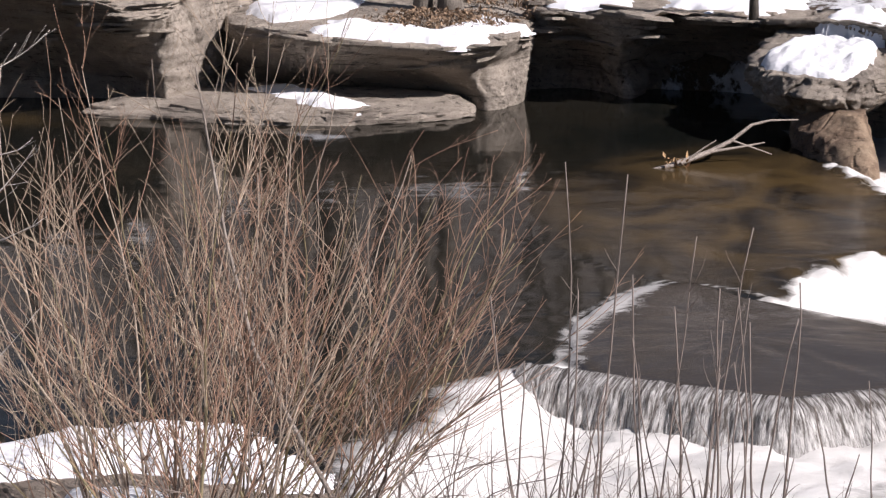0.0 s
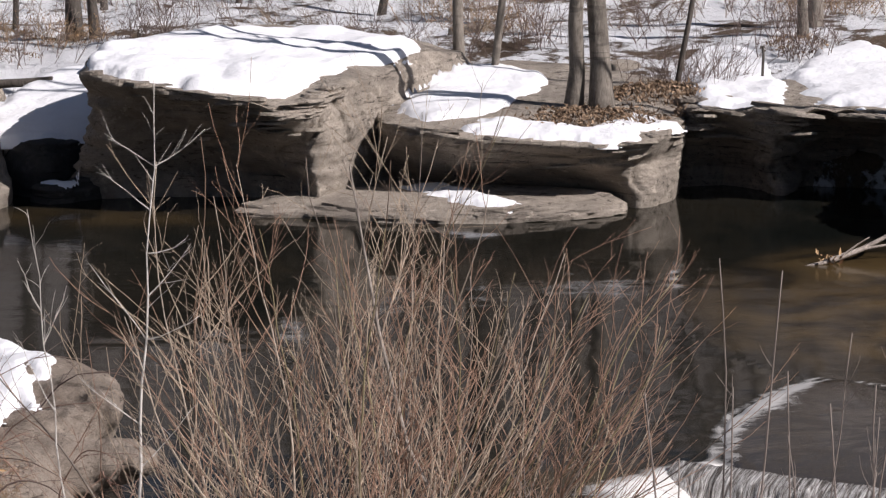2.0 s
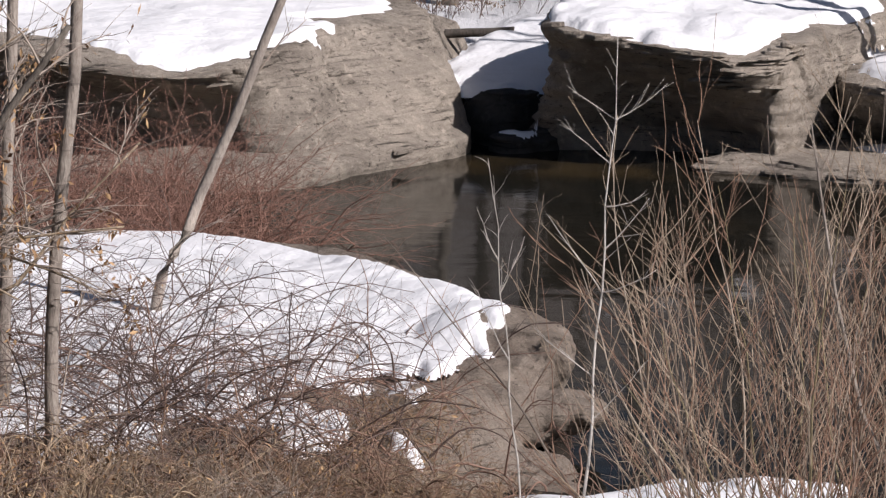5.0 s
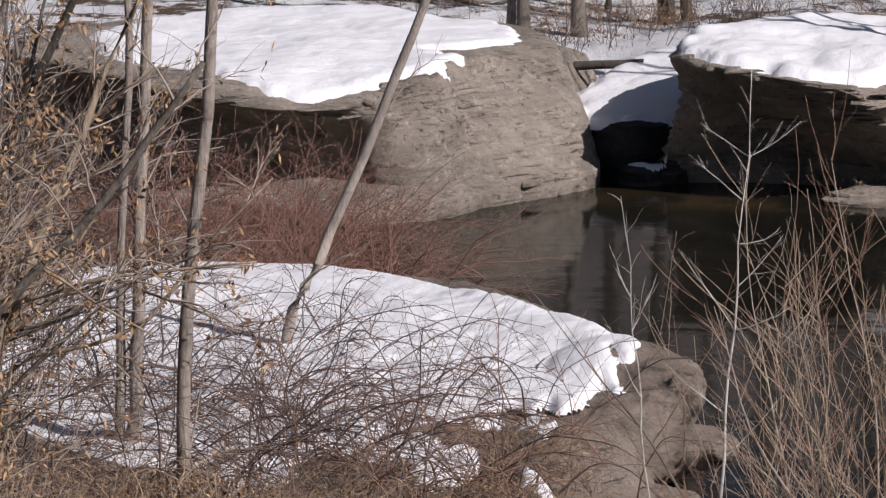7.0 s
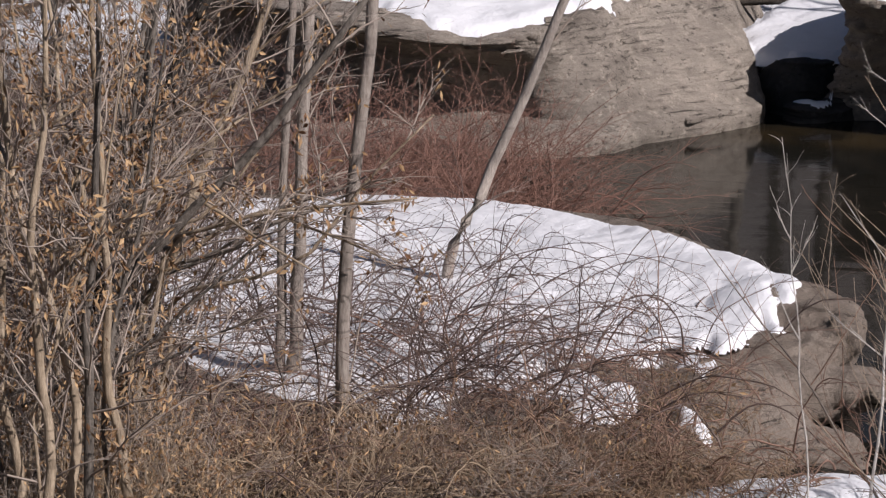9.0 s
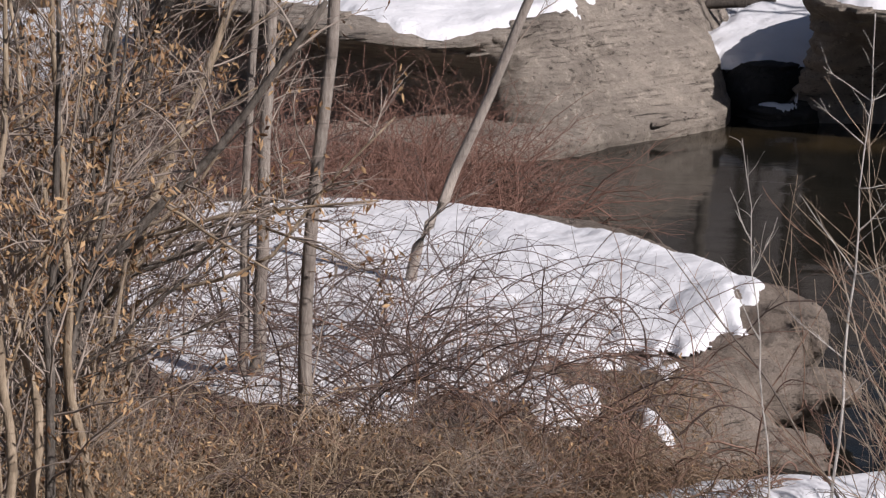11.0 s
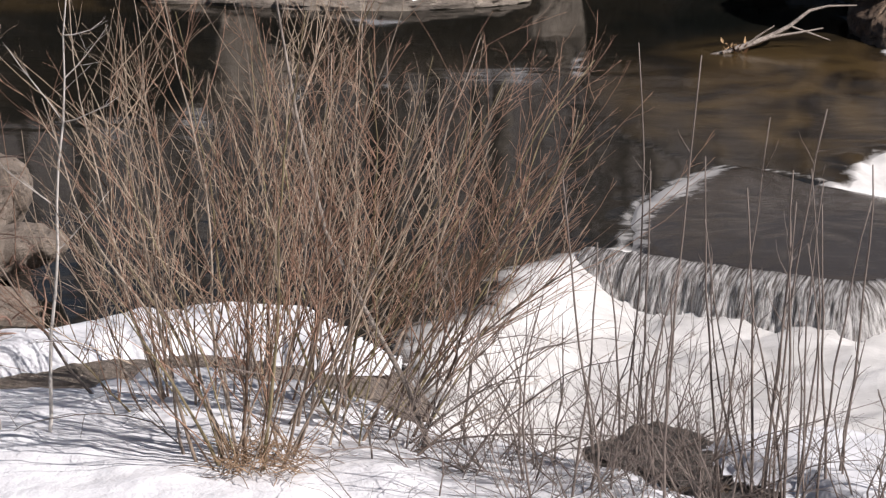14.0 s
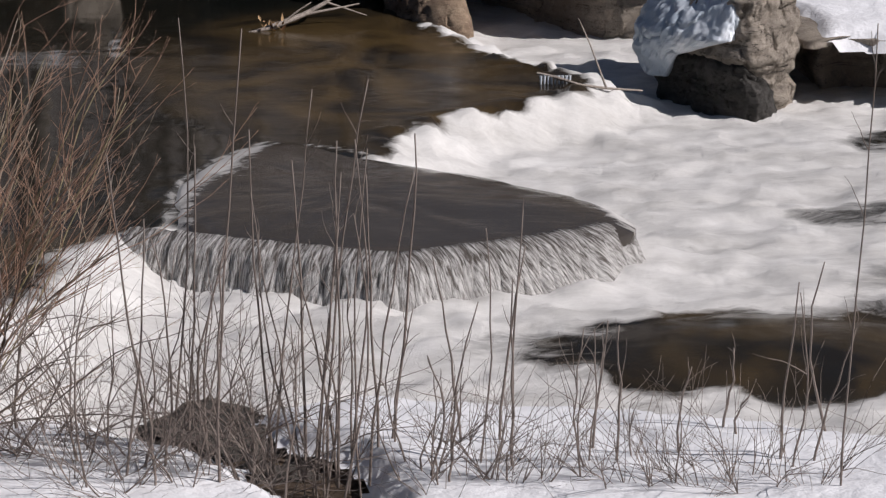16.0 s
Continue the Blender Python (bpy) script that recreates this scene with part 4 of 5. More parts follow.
snow_cap([(-2.2, 37.5, 0.2), (-1.7, 36.7, 0.18), (-1.2, 36.4, 0.16), (-0.9, 36.5, 0.16), (-1.3, 36.9, 0.18), (-1.8, 37.6, 0.2)], "small snow patch on the slab", seed=5, thick=0.03, rise=0.04, ragged=0.15, res=0.035, soft=0.08)
snow_cap([(1.2, 38.7, 1.05), (1.7, 38.15, 1.05), (2.1, 38.1, 1.05), (2.3, 38.9, 1.1), (2.25, 40.5, 1.15), (2.0, 42, 1.25), (1.2, 42, 1.25)], "snow on the rock wall", seed=6, thick=0.04, rise=0.04)
snow_cap([(2.7, 38.3, 1.08), (3.0, 37.6, 1.06), (3.35, 37.45, 1.05), (3.8, 37.5, 1.1), (4.2, 39, 1.15), (3.4, 42, 1.3), (2.5, 40.5, 1.2)], "snow drooping over the rock wall", seed=7, thick=0.06, sag=0.04, rise=0.04, ragged=0.2)
snow_cap([(3.5, 35.55, 0.78), (3.75, 35.1, 0.78), (4.0, 34.95, 0.76), (4.2, 34.78, 0.75), (4.4, 34.9, 0.76), (4.62, 35.2, 0.8), (4.75, 35.8, 0.87), (4.98, 36.5, 0.94), (5.1, 37.4, 1.03), (4.7, 37.8, 1.05), (4.45, 37.5, 1.02), (4.3, 36.9, 0.94), (3.95, 36.4, 0.88), (3.7, 36.1, 0.84)], "snow on the perched boulder", seed=8, thick=0.05, ragged=0.05, res=0.035, soft=0.08, rise=0.10, sag=0.05)
snow_cap([(7.65, 31.2, 0.3), (7.85, 30.75, 0.3), (8.35, 30.5, 0.3), (10, 29.65, 0.3), (13.5, 28.4, 0.3), (13.5, 36, 0.35), (8.2, 36.3, 0.35)], "snow on the downstream bank", seed=9, thick=0.07, res=0.08, ragged=0.06)
snow_cap([(-4.45, 25.55, 0.80), (-4.27, 25.1, 0.82), (-4.19, 24.79, 0.82), (-4.15, 24.42, 0.78), (-4.23, 24.43, 0.78), (-4.37, 24.71, 0.79), (-4.38, 24.63, 0.78), (-4.28, 24.27, 0.76), (-4.19, 23.95, 0.70), (-4.22, 23.88, 0.69), (-4.31, 24.05, 0.70), (-4.39, 24.19, 0.72), (-4.37, 24.0, 0.69), (-4.41, 23.7, 0.66), (-4.43, 23.44, 0.62), (-4.54, 23.36, 0.62), (-4.66, 23.62, 0.64), (-4.72, 23.39, 0.62), (-4.95, 23.5, 0.62), (-5.2, 23.03, 0.58), (-5.7, 22.7, 0.54), (-6.4, 21.6, 0.5), (-7.8, 21.8, 0.5), (-9.6, 24, 0.6), (-10, 28, 0.58), (-8.2, 28.5, 0.63), (-7.2, 28.1, 0.69), (-6.25, 27.4, 0.74), (-5.4, 26.5, 0.77), (-4.75, 25.9, 0.79)], "broad snow blanket on the shore rock", seed=10, thick=0.035, ragged=0.03, res=0.03, soft=0.07)
SCRAPS = [[(-4.86, 23.3), (-4.68, 23.4), (-4.52, 23.0), (-4.5, 22.65), (-4.66, 22.75)], [(-4.6, 22.17), (-4.31, 21.83), (-4.31, 21.72), (-4.54, 21.96)], [(-4.01, 21.98), (-3.92, 21.91), (-3.81, 21.64), (-3.84, 21.43), (-3.93, 21.67)], [(-5.36, 22.27), (-5.06, 22.57), (-4.88, 22.25), (-5.03, 21.81), (-5.19, 21.63)], [(-5.13, 23.3), (-4.98, 23.2), (-4.91, 23.0), (-5.1, 22.95)], [(-5.14, 20.86), (-4.75, 20.84), (-4.72, 20.62), (-5.07, 20.57)], [(-5.7, 22.5), (-5.45, 22.7), (-5.3, 22.35), (-5.6, 22.0), (-6.1, 22.1)], [(-6.6, 21.5), (-6.1, 21.6), (-6.3, 21.1), (-6.8, 21.0)]]
for i, pts in enumerate(SCRAPS):
    snow_cap([(x, y, rest_z(x, y)) for x, y in pts], "leftover scrap of snow on the shore rock", seed=40 + i, thick=0.03, ragged=0.08, res=0.025, soft=0.06)
snow_cap([(-3.6, 20.7, 0.22), (-3.1, 21.0, 0.27), (-2.4, 21.3, 0.34), (-1.75, 21.45, 0.40), (-1.3, 21.35, 0.36), (-0.9, 20.8, 0.30), (-0.6, 20.35, 0.24), (-1.2, 20.3, 0.30), (-1.7, 20.45, 0.34), (-2.1, 20.5, 0.34), (-2.8, 20.15, 0.30), (-3.4, 19.8, 0.26), (-4.3, 19.0, 0.24), (-4.5, 19.9, 0.22)], "bank of snow on the near ledge", seed=11, thick=0.14, ragged=0.12, sag=0.03, soft=0.3)
snow_cap([(-4.7, 18.4, 0.3), (-3.5, 19.4, 0.29), (-2.8, 19.58, 0.3), (-2.0, 20.0, 0.3), (-1.6, 19.8, 0.3), (-1.15, 19.75, 0.3), (-0.5, 19.3, 0.24), (0.25, 18.75, 0.2), (0.76, 18.25, 0.2), (1.08, 17.6, 0.24), (1.2, 15.8, 0.45), (-2, 15.2, 0.5), (-4.7, 15.8, 0.45)], "snow on the near bank", seed=12, thick=0.10, ragged=0.22, soft=0.25)
snow_cap([(1.35, 19.45, 0.0), (1.65, 19.62, 0.0), (2.4, 19.4, 0.05), (3.7, 18.75, 0.1), (4.9, 18.0, 0.15), (6.5, 17, 0.2), (6.5, 15, 0.3), (2.3, 15.2, 0.3), (1.8, 17.2, 0.12), (1.75, 18.3, 0.05), (1.4, 18.95, 0.02)], "low snow bank beside the rapids", seed=13, thick=0.12, ragged=0.12, sag=0.0)

# ---- details of the far shore ----


def gz(x, y):
    return float(ground_z(np.array(x, float), np.array(y, float)))


def leaves(rng, spots, size, name="leaves", parent=None, material=LEAF):
    """Curled dry leaves, each two bent faces, at the spots."""
    v, f = [], []
    for p in spots:
        p = Vector(p)
        a = Vector((rng.gauss(0, 1), rng.gauss(0, 1), rng.gauss(0, 1) - 1.1)).normalized()
        b = a.cross(Vector((rng.gauss(0, 1), rng.gauss(0, 1), rng.gauss(0, 1)))).normalized()
        c = a.cross(b)
        l, w = size * rng.uniform(0.6, 1.4), size * rng.uniform(0.10, 0.24)
        k = len(v)
        for u, q, h in ((0, 0, 0), (0.45, 1, 0.25), (0.5, 0, 0), (0.45, -1, 0.3), (1.0, 0, rng.uniform(0.1, 0.5))):
            v.append(p + a * (u * l) + b * (q * w) + c * (h * w))
        f += [(k, k + 1, k + 2), (k, k + 2, k + 3), (k + 1, k + 4, k + 2), (k + 2, k + 4, k + 3)]
    ob = link_mesh(name, v, f, material, parent, smooth=False)
    return tagged(ob, kind="stuff")


def bare_tree(at, height, radius, material, label, lean=(0, 0), seed=0, limbs=9, twigs=14, group="trees of the far bank", category="tree", first=0.35, wander=0.035, foliage=0, reach=0.38):
    rng = random.Random(seed)
    top = thing("tree", at, label, category, group)
    trunk = rod(rng, (0, 0, -0.15), (lean[0], lean[1], 1), height, radius, radius * 0.3, 12, wander)
    trunk[0] = (*trunk[0][:3], radius * 1.35)
    mesh_of("trunk", [trunk], material, top, sides=9)
    small, spots = [], []
    for _ in range(limbs):
        l = side_twigs(rng, trunk, 1, height * reach, radius * 0.45, 0.8, first, 6, 0, 0.5)[0]
        mesh_of("limb", [l], material, top, sides=5)
        more = side_twigs(rng, l, twigs, height * 0.13, max(0.003, radius * 0.13), 0.7, 0.2, 4, 0, 0.3)
        small += more
        if foliage and rng.random() < foliage:
            for t in more:
                spots += [Vector(t[-1][:3]) + Vector((rng.gauss(0, 0.03), rng.gauss(0, 0.03), rng.gauss(0, 0.04))) for _ in range(rng.randint(2, 7))]
    if small:
        tagged(mesh_of("twigs", small, material, top, sides=3), kind="stuff")
    if spots:
        leaves(rng, spots, 0.045, parent=top)
    return top


def shrub(name, at, label, stems, height, radius, material, spread=(0.35, 0.35), seed=0, twigs=5, twig_length=0.5, base=(0.3, 0.3), bias=(0, 0), droop=0.0, wander=0.05, category="shrub", group="", fork=0.35, foliage=0.0, steps=9, fine=None, first=0.15):
    rng = random.Random(seed)
    top = thing(name, at, label, category, group)
    small, spots = [], []
    for _ in range(stems):
        start = Vector((rng.gauss(0, 0.5) * base[0], rng.gauss(0, 0.5) * base[1], -0.1))
        sx, sy = rng.uniform(-1, 1) * spread[0], rng.uniform(-1, 1) * spread[1]
        way = Vector((sx + bias[0], sy + bias[1], 1))
        l = rod(rng, start, way, height * rng.uniform(0.45, 1.0) * (1 - 0.12 * abs(sx)), radius * rng.uniform(0.45, 1.0), radius * 0.22, steps, wander, droop)
        mesh_of("stem", [l], material, top, sides=4)
        more = side_twigs(rng, l, twigs, twig_length, radius * (0.34 if fine is None else 0.23), fork, first, 5, droop * 0.5, 0.15)
        small += more
        for t in more[::3]:
            small += side_twigs(rng, t, 2, twig_length * 0.45, radius * (0.22 if fine is None else 0.16), fork * 1.3, 0.3, 3, 0, 0.1)
        if foliage:
            spots += [Vector(t[-1][:3]) for t in more if rng.random() < foliage]
    tagged(mesh_of("twigs", small, fine or material, top, sides=3), kind="stuff")
    if spots:
        leaves(rng, spots + [q + Vector((rng.gauss(0, 0.05), rng.gauss(0, 0.05), rng.gauss(0, 0.05))) for q in spots], 0.045, parent=top)
    return top


PAIR = "bare grey tree rooted in leaf litter on the round shelf"
bare_tree((-0.27, 38.5, 1.0), 7, 0.10, BARK, PAIR, (0.02, 0), 20, 5, 8, first=0.6, wander=0.06)
bare_tree((0.08, 38.4, 1.0), 8, 0.13, BARK, "thicker of two bare trees rooted in litter on the shelf", (-0.07, 0), 21, 5, 8, first=0.6, wander=0.055)
FAR_TREES = [(-1.75, 42.0, 8, 0.075, 0.0, BARK), (-1.3, 41.0, 6, 0.055, 0.06, BARK), (0.95, 39.6, 5, 0.04, 0.07, DARK_BARK), (2.7, 42.7, 7, 0.07, 0.02, BARK), (-7.3, 45.5, 9, 0.115, 0.02, DARK_BARK), (-6.95, 45.2, 8, 0.075, -0.02, DARK_BARK), (-9.0, 43.8, 8, 0.085, 0.0, BARK), (-9.35, 44.6, 8, 0.06, 0.03, BARK), (-8.3, 44.2, 8, 0.10, -0.02, BARK), (-4.9, 52.5, 9, 0.09, 0.05, DARK_BARK), (-2.8, 53, 9, 0.08, -0.05, DARK_BARK), (-1.8, 51.5, 14, 0.40, 0.0, DARK_BARK), (2.9, 43.5, 7, 0.10, 0.03, BARK)]
for i, (x, y, h, r, lean, mat) in enumerate(FAR_TREES):
    bare_tree((x, y, gz(x, y)), h, r, mat, "bare tree standing in snow on the far bank", (lean, 0), 30 + i, limbs=5, twigs=8, first=0.5)
bare_tree((3.55, 37.3, 1.1), 5, 0.05, DARK_BARK, "crooked dark sapling on the rock wall", (0.05, 0), 50, 6, 8, first=0.15, wander=0.08)
rng = random.Random(5)
for i in range(110):
    x, y = rng.uniform(-38, 30), rng.uniform(49, 105)
    bare_tree((x, y, gz(x, y)), rng.uniform(12, 20), rng.uniform(0.08, 0.22), rng.choice((BARK, DARK_BARK)), "bare winter tree in the far woods", (rng.gauss(0, 0.04), rng.gauss(0, 0.04)), 100 + i, limbs=8, twigs=10, group="far woods")
DARK_TWIG = twig("dark_bramble_cane", (0.045, 0.031, 0.027), (0.17, 0.12, 0.10))
TAN_SHRUB = twig("tan_shrub_twig", (0.16, 0.09, 0.05), (0.46, 0.32, 0.19))
DUN_TWIG = twig("dun_twig", (0.10, 0.075, 0.055), (0.30, 0.23, 0.17))
for i in range(135):
    x, y = rng.uniform(-13, 6), rng.triangular(42.0, 60, 45)
    shrub("brush", (x, y, gz(x, y)), "low bare brush poking through the snow", 7, rng.uniform(0.4, 1.3), 0.009, rng.choice((GREY_TWIG, DARK_TWIG, DUN_TWIG)), (0.6, 0.6), 300 + i, 11, 0.4, (0.7, 0.6), group="far bank brush", wander=0.14, fork=0.7)
for i in range(44):
    x, y = rng.uniform(-14, 7), rng.uniform(45.5, 62)
    bare_tree((x, y, gz(x, y)), rng.uniform(3, 9), rng.uniform(0.015, 0.06), rng.choice((BARK, DARK_BARK, DARK_BARK)), "slender bare sapling in the snowy woods", (rng.gauss(0, 0.12), rng.gauss(0, 0.05)), 500 + i, limbs=6, twigs=7, group="far saplings", first=0.15, wander=0.06)
for i, (x, y, w) in enumerate(((-2.9, 43.2, 0.9), (0.8, 39.7, 0.5), (1.4, 40.2, 0.5), (-8.2, 43.3, 0.8), (2.6, 41.6, 0.5), (-6.0, 44.2, 0.6), (-1.0, 43.0, 0.8))):
    shrub("brush", (x, y, gz(x, y)), "dense bare thicket on the far bank", 40, 1.2, 0.008, DARK_TWIG, (0.6, 0.6), 360 + i, 7, 0.4, (w, 0.5), group="far bank brush", wander=0.13, fork=0.7)


for i, (x, y, n, h) in enumerate(((3.05, 44.6, 40, 0.7), (3.3, 45.3, 36, 0.6), (-7.9, 45.6, 34, 0.6), (-7.2, 45.0, 36, 0.55), (-8.6, 45.2, 30, 0.5), (-1.9, 46.0, 40, 0.9), (-1.2, 44.2, 36, 0.7))):
    shrub("leafy_shrub", (x, y, gz(x, y)), "low tan shrub with dead leaves on the far bank", n, h, 0.007, TAN_SHRUB, (0.8, 0.6), 420 + i, 7, 0.3, (0.7, 0.5), wander=0.13, fork=0.8, foliage=0.5, group="leafy shrubs of the far bank")


def heap(at, rx, ry, h, count, label, seed, size=0.055):
    """A low heap of fallen leaves."""
    rng = random.Random(seed)
    spots = []
    for _ in range(count):
        a, r = rng.uniform(0, 2 * math.pi), math.sqrt(rng.random())
        spots.append((at[0] + rx * r * math.cos(a), at[1] + ry * r * math.sin(a), at[2] + h * (1 - r * r) + rng.uniform(-0.02, 0.03)))
    return tagged(leaves(rng, spots, size, "leaf_litter", None, LITTER), label, "leaves")


heap((-0.05, 38.0, 0.93), 0.95, 0.8, 0.10, 1900, "brown leaf litter round the trees on the shelf", 1, 0.08)
heap((0.75, 39.2, 1.05), 0.7, 0.7, 0.14, 1000, "brown leaf litter behind the shelf", 2, 0.08)
heap((-7.0, 45.0, gz(-7.0, 45.0)), 0.8, 0.7, 0.12, 500, "rusty leaf litter at the foot of the dark trees", 3)
heap((2.6, 42.0, gz(2.6, 42.0)), 0.5, 0.8, 0.15, 500, "tan leaf litter under a tree", 4)
heap((-8.4, 44.0, gz(-8.4, 44.0)), 0.9, 0.6, 0.12, 400, "brown leaf litter on the far bank", 5)

# outcrops and a fallen log in the snow
for i, (x, y, w, h) in enumerate(((-7.35, 40.3, 0.4, 0.1), (-1.6, 44.5, 0.5, 0.08), (0.3, 41.6, 0.35, 0.08), (3.1, 39.6, 0.4, 0.08))):
    z = gz(x, y) if y > 41 else max(gz(x, y), 0.6)
    boulder("outcrop", [at_z([(x - w, y), (x, y - w * 0.6), (x + w, y), (x, y + w * 0.7)], z - 0.3), at_z([(x - w * 0.8, y), (x, y - w * 0.5), (x + w * 0.8, y), (x, y + w * 0.5)], z + h)],
            STONE, "flat stone outcrop bare of snow", seed=40 + i, n=60, steps=5, rings=5, rough=0.05, ledge=0.03, dome=0.03)
rng = random.Random(8)
tagged(mesh_of("log", [rod(rng, (-7.75, 40.9, 0.98), (1, -0.12, 0.02), 0.9, 0.06, 0.05, 6, 0.04)], DARK_BARK, sides=8), "fallen dark log lying on snow", "log")

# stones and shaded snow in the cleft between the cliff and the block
# the stones' dark colour carries the cleft's shade
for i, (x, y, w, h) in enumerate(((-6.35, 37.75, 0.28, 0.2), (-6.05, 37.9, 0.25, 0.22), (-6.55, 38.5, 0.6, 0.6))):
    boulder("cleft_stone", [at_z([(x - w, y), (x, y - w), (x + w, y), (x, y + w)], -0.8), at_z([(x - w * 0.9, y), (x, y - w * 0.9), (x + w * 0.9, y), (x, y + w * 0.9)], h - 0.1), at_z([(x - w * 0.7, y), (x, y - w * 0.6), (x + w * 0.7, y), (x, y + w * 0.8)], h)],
            DARK_STONE, "stone wedged in the cleft, coloured dark for the shade there", seed=60 + i, n=60, steps=6, rings=5, rough=0.08, dome=0.02)
snow_cap([(-7.2, 38.6, 0.66), (-6.6, 38.5, 0.66), (-6.05, 38.6, 0.66), (-5.95, 39.5, 0.95), (-5.6, 41.2, 1.15), (-6.8, 41.5, 1.15), (-7.4, 40, 1.0)], "snow sloping down into the cleft", seed=20, thick=0.06, rise=0.1)
snow_cap([(-6.5, 37.8, 0.28), (-6.3, 37.6, 0.28), (-6.1, 37.75, 0.3), (-6.3, 37.95, 0.3)], "scrap of snow in the cleft", seed=21, thick=0.03, ragged=0.05, res=0.03, soft=0.06)

tagged(mesh_of("stake", [[(2.05, 40.2, 1.15, 0.02), (2.06, 40.2, 1.4, 0.018), (2.05, 40.2, 1.52, 0.016)]], DARK_BARK, sides=6), "short dark stake standing in the snow", "stake")
heap((0.98, 38.3, 0.75), 0.14, 0.35, 0.25, 260, "dead leaves and roots hanging in a crack", 9, 0.08)

# driftwood and ice
def driftwood():
    rng = random.Random(3)
    top = thing("driftwood", (2.42, 33.5, 0.0), "bleached forked branch stranded in the shallows", "branch")
    main = [(0, 0, 0.03, 0.035), (0.35, 0.2, 0.12, 0.028), (0.6, 0.35, 0.22, 0.022), (0.82, 0.5, 0.36, 0.018), (1.02, 0.55, 0.40, 0.013), (1.32, 0.6, 0.40, 0.007)]
    under_lines = [[(0.35, 0.2, 0.12, 0.02), (0.7, 0.3, 0.16, 0.014), (0.95, 0.35, 0.2, 0.006)], [(0.6, 0.35, 0.22, 0.014), (0.85, 0.3, 0.14, 0.01), (1.02, 0.3, 0.08, 0.005)], [(0.1, 0.05, 0.05, 0.016), (0.3, 0.1, 0.19, 0.01), (0.42, 0.12, 0.26, 0.005)], [(0.0, 0, 0.03, 0.03), (-0.15, -0.05, 0.0, 0.02), (-0.3, -0.1, -0.02, 0.012)]]
    mesh_of("branch", [main], PALE_BARK, top, sides=6)
    for l in under_lines:
        mesh_of("side_branch", [l], PALE_BARK, top, sides=5)
    tagged(leaves(rng, [(rng.gauss(0, 0.07), rng.gauss(0, 0.07), rng.uniform(0, 0.1)) for _ in range(40)], 0.08, "caught_leaves", top), "leaves caught at its foot")


driftwood()
boulder("ice_crust", [
    at_z([(5.95, 31.2), (5.9, 30.95), (5.96, 30.78), (6.04, 30.74), (6.1, 30.9), (6.1, 31.2)], -0.06),
    at_z([(5.84, 31.3), (5.80, 30.9), (5.92, 30.6), (6.08, 30.5), (6.14, 30.8), (6.15, 31.3)], 0.2),
    at_z([(5.86, 31.4), (5.84, 30.85), (6.06, 30.4), (6.42, 30.02), (6.6, 30.3), (6.4, 31.5)], 0.40),
    at_z([(5.98, 31.5), (6.02, 30.9), (6.25, 30.45), (6.52, 30.08), (6.68, 30.4), (6.5, 31.7)], 0.60),
    at_z([(6.2, 31.6), (6.28, 31.0), (6.45, 30.6), (6.6, 30.3), (6.72, 30.7), (6.6, 31.9)], 0.84),
], ICE, "grey-white ice crust on the boulder in the rapids", "ice", seed=30, n=200, rough=0.045, ledge=0.0, dome=0.08, cell=0.3)


def icicle_branch():
    rng = random.Random(4)
    top = thing("iced_branch", (4.75, 30.2, -0.03), "thin branch over the rapids hung with icicles", "branch")
    main = [(-0.05, 0.1, 0.12, 0.016), (0.1, 0.0, 0.10, 0.016), (0.35, -0.02, 0.02, 0.014), (0.6, 0, -0.02, 0.012), (0.95, 0, -0.05, 0.008)]
    mesh_of("branch", [main], PALE_BARK, top)
    mesh_of("upright_twig", [[(0.6, 0, -0.02, 0.012), (0.45, 0.1, 0.4, 0.008), (0.36, 0.2, 0.62, 0.005)]], PALE_BARK, top)
    for i in range(9):
        x = -0.03 + i * 0.035
        mesh_of("icicle", [[(x, 0.02, 0.11, 0.014), (x, 0.02, 0.03, 0.009), (x, 0.02, 0.0 - 0.04 * rng.random(), 0.002)]], ICE, top, sides=5)


icicle_branch()

# ---- growth on the near bank ----
WILLOW_BARKS = [WILLOW, WILLOW, twig("olive_willow_stem", (0.16, 0.125, 0.065), (0.50, 0.43, 0.25), True), twig("grey_willow_stem", (0.13, 0.10, 0.08), (0.46, 0.39, 0.32), True), twig("brown_willow_stem", (0.10, 0.065, 0.045), (0.36, 0.24, 0.16), True)]


